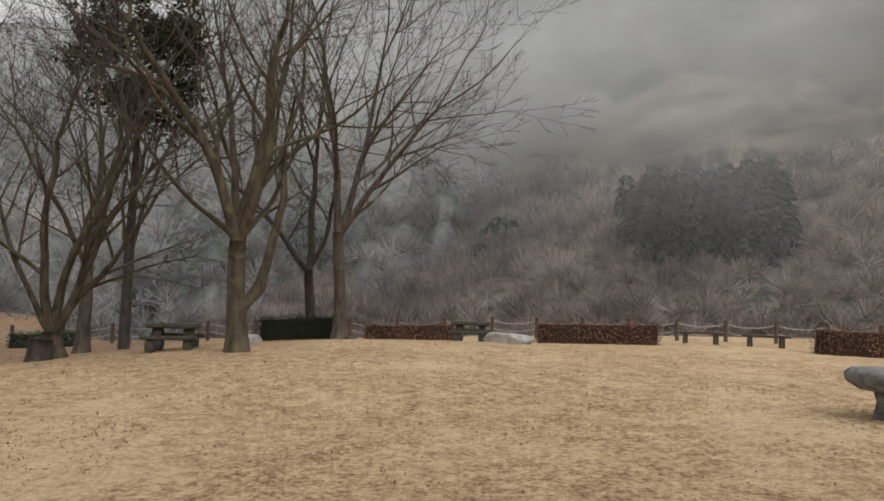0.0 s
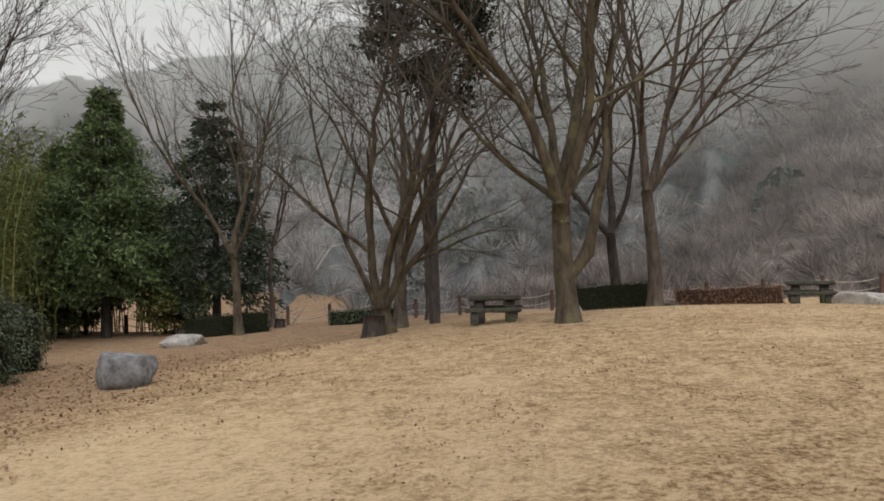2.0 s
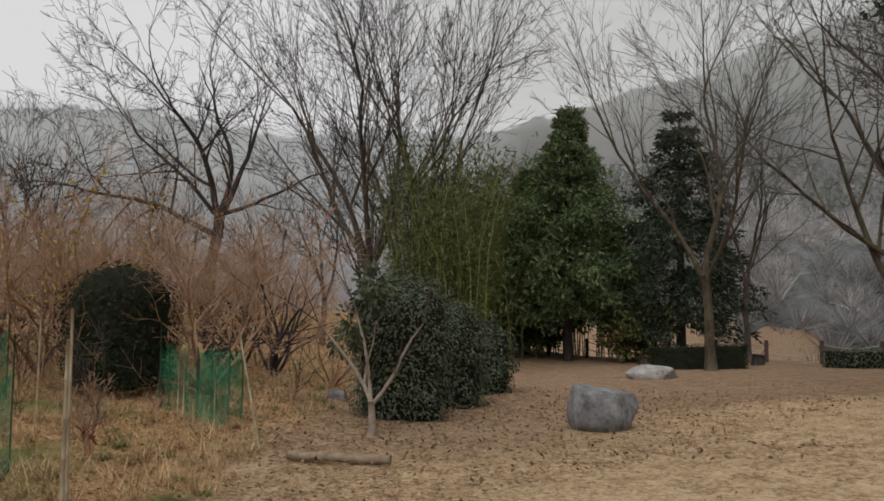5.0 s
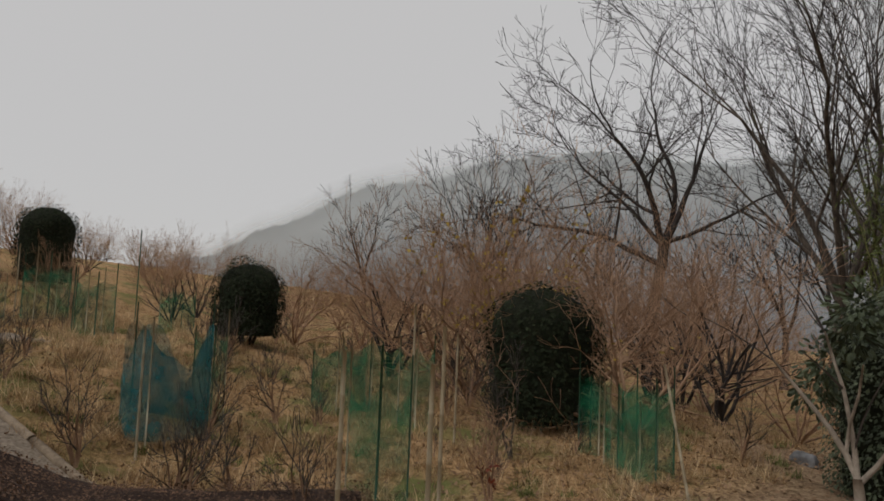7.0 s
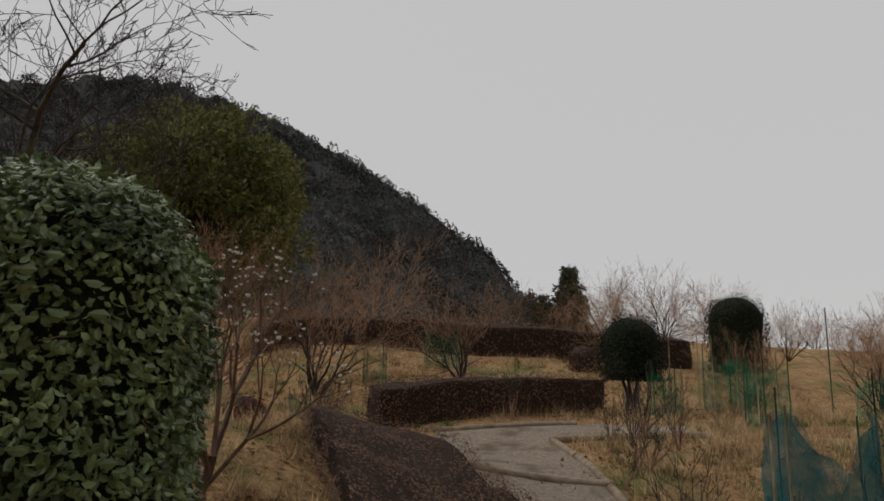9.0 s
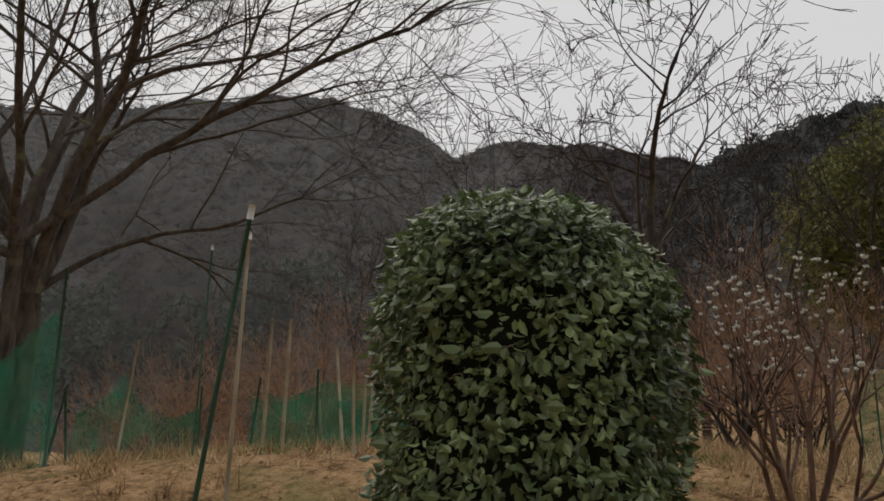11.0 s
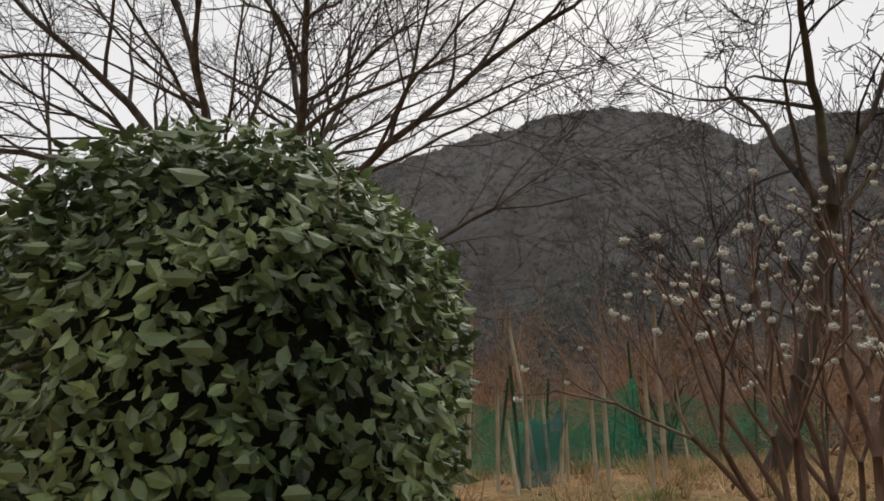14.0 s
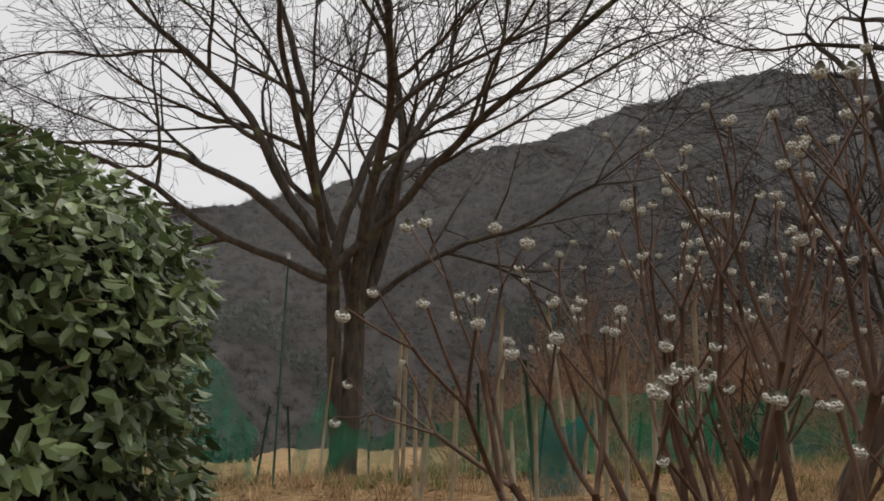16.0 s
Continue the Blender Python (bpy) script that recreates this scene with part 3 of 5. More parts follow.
GROVE = "bare trees on the meadow"
tree_a = bare_tree("tree", -4.45, 16.4, "large bare tree with pale mossy trunk beside the picnic table",
                   [(0, 0, 3, 2.6, 0.23, 9), (2.2, 60, 12, 5.0, 0.17, 0), (2.3, 250, 30, 5.2, 0.13, 0), (2.4, 150, 22, 5.2, 0.14, 0), (2.3, 300, 10, 4.6, 0.11, 0), (3.4, 320, 55, 3.6, 0.07, 1), (3.0, 95, 50, 3.6, 0.07, 1)], 4, BARK_PALE, TWIG, 1.0, GROVE, levels=4, trop=0.05)
limb = Mesher()
limb.ring_tube([Vector(q) for q in ((0.0, 0, 0.9), (0.22, 0.05, 1.18), (0.4, 0.1, 1.42), (0.52, 0.12, 1.9), (0.66, 0.16, 2.6), (0.84, 0.2, 3.4), (0.8, 0.2, 4.5), (1.0, 0.2, 5.8))], [0.13, 0.13, 0.15, 0.11, 0.1, 0.085, 0.06, 0.03], 9)
part_mesh("pruned_limb", limb.mesh("pruned_limb", BARK_PALE), tree_a)
bare_tree("tree", -9.1, 17.7, "bare tree splitting at its foot into several slender stems",
          [(0, 90, 4, 0.8, 0.24, 9), (0.3, 90, 20, 5.0, 0.13, 0), (0.4, 70, 4, 5.2, 0.12, 0), (0.4, 270, 16, 5.0, 0.11, 0), (0.6, 300, 22, 4.2, 0.09, 0), (0.5, 120, 30, 4.4, 0.08, 1)], 7, BARK_PALE, TWIG, 1.0, GROVE, levels=4)
bare_tree("tree", -10.3, 21.5, "tall bare tree with upright stems behind a forked one",
          [(0, 0, 2, 3.0, 0.2, 9), (2.6, 40, 8, 5.5, 0.13, 0), (2.6, 260, 10, 5.5, 0.12, 0), (2.4, 160, 18, 4.5, 0.09, 0)], 12, BARK, TWIG_DARK, 1.0, GROVE, levels=4)
bare_tree("tree", -11.4, 27.0, "slender bare tree near the rope fence",
          [(0, 0, 2, 3.6, 0.17, 9), (3.2, 30, 10, 5.5, 0.11, 0), (3.2, 250, 12, 5.5, 0.1, 0), (3.0, 130, 20, 4.4, 0.08, 0)], 15, BARK, TWIG_DARK, 1.0, GROVE, levels=4)
bare_tree("tree", -3.1, 22.6, "spreading bare tree beside the clipped dark hedge",
          [(0, 0, 1, 3.4, 0.2, 9), (3.0, 80, 7, 6.0, 0.14, 0), (3.1, 285, 28, 5.0, 0.11, 0), (3.0, 260, 14, 6.0, 0.12, 0), (3.3, 300, 44, 3.4, 0.07, 0)], 19, BARK, TWIG, 1.0, GROVE, levels=4, wob=0.1)
bare_tree("tree", -4.4, 25.4, "bare tree with low forking limbs behind the hedge",
          [(0, 0, 2, 2.6, 0.19, 9), (2.3, 85, 38, 4.2, 0.11, 0), (2.4, 60, 6, 6.0, 0.13, 0), (2.6, 280, 25, 5.0, 0.09, 0)], 23, BARK_DARK, TWIG_DARK, 1.0, GROVE, levels=4)
bare_tree("tree", -17.0, 23.1, "pale slender bare tree standing by a clipped hedge",
          [(0, 0, 1, 3.0, 0.16, 9), (2.5, 85, 24, 6.2, 0.09, 0), (2.6, 60, 4, 6.4, 0.11, 0), (2.6, 270, 20, 5.0, 0.08, 0)], 27, BARK_PALE, TWIG, 1.0, GROVE, levels=4, angle=(18, 38))
bare_tree("tree", -18.2, 27.2, "thin leaning bare tree close to the fence",
          [(0, 90, 4, 2.2, 0.11, 9), (1.8, 80, 14, 5.0, 0.07, 0), (1.9, 280, 14, 5.0, 0.07, 0)], 31, BARK, TWIG, 1.0, GROVE, levels=3)
# vase-shaped trees above the garden thicket
zelkova_stems = [(0, 0, 1, 4.0, 0.28, 9), (3.2, 20, 12, 7.6, 0.15, 0), (3.2, 95, 28, 7.6, 0.14, 0), (3.2, 170, 15, 7.6, 0.14, 0), (3.4, 240, 24, 7.6, 0.14, 0), (3.4, 310, 32, 7.2, 0.13, 0), (3.6, 60, 44, 6.2, 0.1, 0), (3.6, 280, 46, 6.0, 0.1, 0)]
bare_tree("tree", -30.2, 18.9, "tall vase-shaped zelkova with fine dark branches", zelkova_stems, 35, BARK, TWIG_DARK, 1.0, "tall trees behind the garden", levels=4, wob=0.12, trop=0.02, angle=(16, 40), seg=0.7, tip=0.008, chance=0.55, arch=0.02)
bare_tree("tree", -29.6, 21.2, "tall multi-stemmed zelkova with fine dark branches", [(0, 0, 1, 1.4, 0.3, 9), (0.9, 90, 12, 8.6, 0.16, 0), (0.9, 250, 16, 8.8, 0.15, 0), (0.9, 290, 26, 8.4, 0.13, 0), (0.9, 20, 8, 8.6, 0.13, 0)], 39, BARK, TWIG_DARK, 1.0, "tall trees behind the garden", levels=4, wob=0.12, trop=0.02, angle=(16, 40), seg=0.7, tip=0.008, chance=0.55, arch=0.02)
bare_tree("tree", -39.5, 15.8, "dark bare tree with a long low limb", [(0, 60, 3, 6.6, 0.32, 9), (6.0, 160, 24, 6.0, 0.18, 0), (6.0, 335, 34, 5.6, 0.17, 0), (6.3, 20, 6, 6.0, 0.16, 0), (5.2, 160, 68, 8.0, 0.15, 0), (6.0, 150, 52, 5.6, 0.12, 0), (6.2, 330, 58, 5.0, 0.11, 0)], 43, BARK_DARK, TWIG_DARK, 1.0, "tall trees behind the garden", levels=4, wob=0.2, trop=0.02, seg=0.6, tip=0.01, chance=0.64, angle=(30, 66))
# garden trees
bare_tree("tree", -8.4, -4.2, "small leaning bare tree with crooked dark twigs",
          [(0, 90, 14, 2.4, 0.075, 9), (2.2, 100, 4, 2.1, 0.05, 0), (2.1, 80, 40, 1.5, 0.04, 0), (2.1, 250, 40, 1.6, 0.04, 0), (1.8, 20, 30, 1.4, 0.035, 0), (1.9, 180, 35, 1.4, 0.035, 0)], 47, BARK, TWIG_DARK, 1.0, "", levels=4, seg=0.2, wob=0.26, trop=0.0, tip=0.004, chance=0.58, angle=(40, 74))
bare_tree("tree", 1.4, -6.9, "old spreading zelkova with two lichened trunks and arching limbs",
          [(0, 146, 3, 3.3, 0.26, 9), (0.05, 326, 8, 4.1, 0.16, 9), (3.1, 146, 34, 7.0, 0.15, 0), (3.2, 140, 16, 7.4, 0.14, 0), (3.2, 60, 14, 7.2, 0.13, 0), (3.2, 330, 10, 7.4, 0.14, 0), (3.1, 150, 46, 5.6, 0.08, 0), (3.2, 240, 30, 6.4, 0.11, 0),
           (4.0, 326, 40, 7.0, 0.11, 0), (4.0, 320, 20, 7.2, 0.12, 0), (3.9, 15, 34, 6.2, 0.09, 0), (3.7, 330, 62, 6.6, 0.09, 0), (4.0, 180, 14, 7.2, 0.11, 0), (4.0, 125, 38, 8.2, 0.1, 0)], 51, BARK, TWIG_DARK, 1.0, "", levels=4, arch=0.04, wob=0.19, trop=0.015, angle=(22, 52), tip=0.006, chance=0.66)

SHRUB = dict(levels=3, seg=0.2, wob=0.22, trop=0.05, tip=0.003, split=0.012, bare=[0.25, 0.15, 0.1], kids=[1, 1, 1], chance=0.85)


def shrub(name, x, y, label, height, seed, bark=TWIG_RED, twigs=TWIG_RED, stems=6, spread=38, dots=None, group="bare garden shrubs", **over):
    rng = random.Random(seed)
    st = [(0.1, rng.uniform(0, 360), rng.uniform(6, spread), height * rng.uniform(0.5, 0.66), 0.012 + 0.008 * height, 0) for _ in range(stems)]
    P = dict(SHRUB, **over)
    t = bare_tree(name, x, y, label, st, seed, bark, twigs, 0, group, **P)
    t["category"] = "shrub"
    if dots:
        m = Mesher()
        crown = t.children[-1].data
        pick = rng.sample(range(len(crown.vertices)), min(dots[1], len(crown.vertices)))
        for k in pick:
            v = crown.vertices[k].co
            if v.z > height * 0.35:
                m.quad(v, unit(rng), unit(rng), dots[2], dots[2] * 0.7)
        part_mesh("leaves", m.mesh("leaves", dots[0], False), t)
    return t


# ---- clipped and leafy plants ----
def surface_points(kind, w, d, h, count, rng, low=0.0):
    """Points with outward directions on a clipped body standing at the origin."""
    for _ in range(count):
        if kind == "dome":
            rad = w / 2
            shoulder = h - 0.85 * rad
            if rng.random() < 0.66:
                z = rng.uniform(low, shoulder)
                a = rng.uniform(0, 2 * math.pi)
                k = 1 - 0.2 * max(0, (0.5 * shoulder - z) / shoulder) * 0.6
                yield Vector((rad * k * math.cos(a), rad * k * math.sin(a), z)), Vector((math.cos(a), math.sin(a), 0.12))
            else:
                a, e = rng.uniform(0, 2 * math.pi), math.asin(rng.uniform(0, 1))
                n = Vector((math.cos(a) * math.cos(e), math.sin(a) * math.cos(e), math.sin(e)))
                yield Vector((n.x * rad, n.y * rad, shoulder + n.z * 0.85 * rad)), n
        else:
            areas = [w * d, w * h, w * h, d * h, d * h]
            k = rng.choices(range(5), areas)[0]
            u, v = rng.uniform(-0.5, 0.5), rng.uniform(-0.5, 0.5)
            zz = low + (v + 0.5) * (h - low)
            yield ((Vector((u * w, v * d, h)), Vector((0, 0, 1))), (Vector((u * w, d / 2, zz)), Vector((0, 1, 0.1))), (Vector((u * w, -d / 2, zz)), Vector((0, -1, 0.1))),
                   (Vector((w / 2, u * d, zz)), Vector((1, 0, 0.1))), (Vector((-w / 2, u * d, zz)), Vector((-1, 0, 0.1))))[k]


def body_mesh(kind, w, d, h, low, mat, inset):
    bm = bmesh.new()
    if kind == "dome":
        rad = w / 2 - inset
        rings = 14
        rows = []
        for i in range(rings + 1):
            f = i / rings
            if f < 0.6:
                z, r = low + (h - 0.85 * rad - low) * f / 0.6, rad * (0.9 + 0.1 * f / 0.6)
            else:
                e = (f - 0.6) / 0.4 * math.pi / 2
                z, r = h - inset - 0.85 * rad + 0.85 * rad * math.sin(e), rad * math.cos(e) + 0.002
            row = []
            for k in range(24):
                a = 2 * math.pi * k / 24
                n = 1 + 0.06 * noise.noise(Vector((2 * math.cos(a), 2 * math.sin(a), z * 2 + w)))
                row.append(bm.verts.new((r * n * math.cos(a), r * n * math.sin(a), z)))
            rows.append(row)
        for r0, r1 in zip(rows, rows[1:]):
            for k in range(24):
                bm.faces.new((r0[k], r0[(k + 1) % 24], r1[(k + 1) % 24], r1[k]))
        bm.faces.new(list(reversed(rows[0])))
        bm.faces.new(rows[-1])
    else:
        bmesh.ops.create_cube(bm, size=1)
        bmesh.ops.scale(bm, vec=(w - 2 * inset, d - 2 * inset, h - low - inset), verts=bm.verts)
        bmesh.ops.translate(bm, vec=(0, 0, (h + low - inset) / 2), verts=bm.verts)
        bmesh.ops.subdivide_edges(bm, edges=bm.edges[:], cuts=9, use_grid_fill=True)
        for v in bm.verts:
            v.co += Vector((noise.noise(v.co * 2.3), noise.noise(v.co * 2.1 + Vector((9, 0, 0))), noise.noise(v.co * 2.7 + Vector((0, 5, 0))))) * inset * 0.7
    me = bpy.data.meshes.new("body")
    bm.to_mesh(me)
    bm.free()
    me.materials.append(mat)
    me.polygons.foreach_set("use_smooth", [True] * len(me.polygons))
    return me


def clipped(name, x, y, label, category, kind, w, d, h, leaves, size, leaf_mat, inner, seed, rz=0.0, low=0.0, rough=0.05, trunk=None, group="", folded=False, sink=0.05):
    rng = random.Random(seed)
    t = thing(name, x, y, ground_z(x, y) - sink, label, category, group, rz)
    m = Mesher()
    lump = rng.uniform(0, 50)
    for p, n in surface_points(kind, w, d, h, leaves, rng, low):
        n = n.normalized()
        bulge = 0.09 * min(w, d) * noise.noise(p * 2.2 + Vector((lump, 0, 0)))
        p = p + n * (rng.uniform(-rough * 1.6, rough) + bulge)
        face = (n + unit(rng) * (0.95 if folded else 0.55) + Vector((0, 0, 0.45))).normalized()
        al = unit(rng) * 0.9 + Vector((0, 0, -0.7)) + n * (0.6 if folded else 0.25)
        al = (al - face * al.dot(face)).normalized()
        sd = al.cross(face)
        sd = sd.normalized() if sd.length > 0.01 else unit(rng)
        s = size * rng.uniform(0.6, 1.25)
        if folded:
            m.leaf(p, al, sd, s, s * 0.52, 0.16)
        else:
            m.quad(p, al, sd, s, s * 0.55)
    # the body carries a dark colour in place of shade behind the leaves
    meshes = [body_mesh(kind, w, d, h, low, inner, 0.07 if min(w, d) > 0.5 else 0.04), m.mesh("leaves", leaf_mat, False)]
    if kind == "box":
        base, c, s = ground_z(x, y), math.cos(radians(rz)), math.sin(radians(rz))
        for me in meshes:
            for q in me.vertices:
                q.co.z += ground_z(x + c * q.co.x - s * q.co.y, y + s * q.co.x + c * q.co.y) - base
    part_mesh("body", meshes[0], t)
    part_mesh("leaves", meshes[1], t)
    if trunk:
        tk = Mesher()
        for k in range(trunk):
            a = 2 * math.pi * k / trunk + rng.random()
            o = Vector((math.cos(a), math.sin(a), 0))
            tk.ring_tube([o * 0.05 + Vector((0, 0, -0.05)), o * 0.1 + Vector((0, 0, 0.25)), o * 0.3 + Vector((0, 0, low + 0.3))], [0.05, 0.04, 0.03], 6)
        part_mesh("trunk", tk.mesh("trunk", BARK_DARK), t)
    return t


TOPIARY = "clipped round evergreen bushes"
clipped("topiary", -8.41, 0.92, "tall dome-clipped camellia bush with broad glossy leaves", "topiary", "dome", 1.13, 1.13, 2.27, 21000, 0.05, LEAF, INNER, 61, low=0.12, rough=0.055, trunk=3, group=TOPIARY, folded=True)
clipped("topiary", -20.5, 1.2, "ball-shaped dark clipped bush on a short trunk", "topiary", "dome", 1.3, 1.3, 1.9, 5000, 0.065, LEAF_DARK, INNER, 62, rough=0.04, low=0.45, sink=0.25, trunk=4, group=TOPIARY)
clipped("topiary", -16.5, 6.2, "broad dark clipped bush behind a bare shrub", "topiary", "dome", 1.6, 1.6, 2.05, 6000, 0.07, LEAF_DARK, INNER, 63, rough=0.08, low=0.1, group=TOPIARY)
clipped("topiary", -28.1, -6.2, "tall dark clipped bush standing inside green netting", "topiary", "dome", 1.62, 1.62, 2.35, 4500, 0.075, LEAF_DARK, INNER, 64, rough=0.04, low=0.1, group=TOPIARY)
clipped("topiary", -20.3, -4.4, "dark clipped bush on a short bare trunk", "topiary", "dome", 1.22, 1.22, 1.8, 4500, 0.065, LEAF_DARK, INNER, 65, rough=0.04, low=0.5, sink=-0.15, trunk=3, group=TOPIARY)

BLOCK = "row of clipped camellia blocks"
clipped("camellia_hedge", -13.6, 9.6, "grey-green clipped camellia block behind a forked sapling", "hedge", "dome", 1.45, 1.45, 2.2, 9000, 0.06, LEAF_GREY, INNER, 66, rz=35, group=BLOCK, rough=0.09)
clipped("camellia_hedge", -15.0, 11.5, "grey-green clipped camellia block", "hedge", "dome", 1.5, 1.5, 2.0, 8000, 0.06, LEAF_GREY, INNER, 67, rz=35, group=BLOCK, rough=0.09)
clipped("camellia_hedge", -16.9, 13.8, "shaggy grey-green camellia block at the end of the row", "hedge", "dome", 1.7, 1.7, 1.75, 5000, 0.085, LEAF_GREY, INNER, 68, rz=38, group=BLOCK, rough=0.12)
EDGE = "clipped hedges along the meadow edge"
clipped("hedge", -4.5, 23.6, "dark green box-clipped hedge between two trunks", "hedge", "box", 2.4, 0.9, 0.8, 3500, 0.06, LEAF_DARK, INNER, 69, rz=12, group=EDGE)
clipped("hedge", -1.1, 26.3, "brown winter azalea hedge clipped flat", "hedge", "box", 3.2, 0.9, 0.62, 3500, 0.06, LEAF_BROWN, INNER_BROWN, 70, rz=8, group=EDGE)
clipped("hedge", 5.1, 24.5, "long brown azalea hedge clipped flat", "hedge", "box", 3.9, 0.9, 0.72, 4500, 0.06, LEAF_BROWN, INNER_BROWN, 71, rz=-12, group=EDGE)
clipped("hedge", 12.6, 21.0, "thick brown azalea hedge near the fence", "hedge", "box", 3.8, 1.0, 0.8, 4500, 0.06, LEAF_BROWN, INNER_BROWN, 72, rz=-16, group=EDGE)
clipped("hedge", -18.0, 23.9, "dark green clipped hedge behind a slender trunk", "hedge", "box", 2.9, 0.9, 0.8, 3500, 0.06, LEAF_DARK, INNER, 73, rz=32, group=EDGE)
clipped("hedge", -14.3, 27.4, "low loose green hedge near the fence", "hedge", "box", 2.6, 0.9, 0.6, 2500, 0.08, LEAF_GREY, INNER, 74, rz=24, group=EDGE)
GARDEN_HEDGE = "low brown azalea hedges in the garden"
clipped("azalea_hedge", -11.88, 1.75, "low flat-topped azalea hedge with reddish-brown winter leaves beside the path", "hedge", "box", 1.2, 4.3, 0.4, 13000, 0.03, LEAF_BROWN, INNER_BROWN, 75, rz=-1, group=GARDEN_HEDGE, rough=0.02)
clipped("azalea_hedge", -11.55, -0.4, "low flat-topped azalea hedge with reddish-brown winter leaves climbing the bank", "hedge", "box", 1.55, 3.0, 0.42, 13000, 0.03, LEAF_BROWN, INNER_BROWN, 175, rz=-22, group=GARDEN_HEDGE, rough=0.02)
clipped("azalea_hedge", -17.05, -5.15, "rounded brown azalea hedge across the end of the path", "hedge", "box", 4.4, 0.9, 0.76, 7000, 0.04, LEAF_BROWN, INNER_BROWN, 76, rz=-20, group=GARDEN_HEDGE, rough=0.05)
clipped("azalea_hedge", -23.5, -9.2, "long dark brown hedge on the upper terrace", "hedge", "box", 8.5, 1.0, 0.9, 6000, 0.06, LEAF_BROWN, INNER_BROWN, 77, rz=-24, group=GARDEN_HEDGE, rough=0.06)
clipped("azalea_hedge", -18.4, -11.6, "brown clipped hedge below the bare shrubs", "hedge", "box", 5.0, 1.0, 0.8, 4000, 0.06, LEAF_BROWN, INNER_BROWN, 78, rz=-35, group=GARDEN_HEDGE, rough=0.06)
clipped("dwarf_bush", -12.4, -5.3, "small round dull-red bush in dry grass", "bush", "dome", 0.75, 0.75, 0.6, 700, 0.06, LEAF_RED, INNER_BROWN, 79, rough=0.06)
clipped("dwarf_bush", -22.6, -7.4, "small round brown bush in dry grass", "bush", "dome", 0.9, 0.9, 0.75, 700, 0.06, LEAF_BROWN, INNER_BROWN, 80, rough=0.06)


def conifer(name, x, y, label, height, width, seed, mat, layers, per, droop, gap=0.0, spray=0.32, bare=0.15):
    """A conifer whose boughs carry drooping sprays."""
    rng = random.Random(seed)
    t = thing(name, x, y, ground_z(x, y), label, "tree", "evergreen trees")
    wood, m = Mesher(), Mesher()
    wood.ring_tube([Vector((0, 0, -0.1)), Vector((0.03, 0, height * 0.3)), Vector((-0.03, 0.02, height * 0.65)), Vector((0, 0, height))], [0.02 * height, 0.015 * height, 0.009 * height, 0.01], 8)
    for i in range(layers):
        f = bare + (1 - bare) * (i + rng.uniform(-0.3, 0.3)) / layers
        z = f * height
        reach = width / 2 * min(1.0, 1.25 * (1 - f) ** 0.8 + 0.04) * rng.uniform(0.75, 1.1) * (0.8 if f < bare + 0.1 else 1)
        for k in range(per):
            a = 2 * math.pi * (k + rng.random()) / per
            if rng.random() < gap:
                continue
            L = reach * rng.uniform(0.6, 1.15)
            o = Vector((math.cos(a), math.sin(a), 0))
            tip = o * L + Vector((0, 0, z - droop * L))
            mid = o * (0.55 * L) + Vector((0, 0, z + 0.05 * L))
            wood.ring_tube([Vector((0, 0, z)), mid, tip], [0.03, 0.02, 0.008], 3)
            for q in range(int(20 + 56 * L)):
                s = rng.random() ** 0.7
                p = (mid * (1 - s) + tip * s) if s > 0.3 else mid * (s / 0.3) + Vector((0, 0, z)) * (1 - s / 0.3)
                u = unit(rng) * (0.16 + 0.12 * L)
                p = p + Vector((u.x, u.y, 0.5 * u.z))
                al = (o * 0.6 + unit(rng) * 0.8 + Vector((0, 0, -0.45))).normalized()
                m.quad(p, al, unit(rng), spray * rng.uniform(0.4, 1.0), spray * 0.26)
    part_mesh("trunk", wood.mesh("trunk", BARK_DARK), t)
    part_mesh("crown", m.mesh("crown", mat, False), t)
    return t


conifer("conifer", -24.2, 24.6, "dense green broad-based evergreen at the meadow corner", 10.2, 6.4, 81, NEEDLES, 26, 10, 0.3, 0.03, 0.34, 0.2)
conifer("conifer", -21.4, 27.9, "dark open-branched fir behind a bare tree", 10.0, 6.4, 82, NEEDLES_DARK, 17, 9, 0.22, 0.08, 0.36, 0.16)
conifer("conifer", -27.4, 25.5, "dense evergreen beside the bamboo grove", 8.2, 5.0, 83, NEEDLES, 26, 8, 0.25, 0.0, 0.36, 0.1)
conifer("conifer", -42.1, -23.7, "small dark pointed conifer on the terrace", 5.4, 2.8, 84, NEEDLES_DARK, 20, 8, 0.2, 0.0, 0.4, 0.02)
conifer("conifer", -41.1, -24.9, "little dark conifer beside a taller one", 3.6, 2.2, 85, NEEDLES_DARK, 14, 8, 0.2, 0.0, 0.4, 0.02)


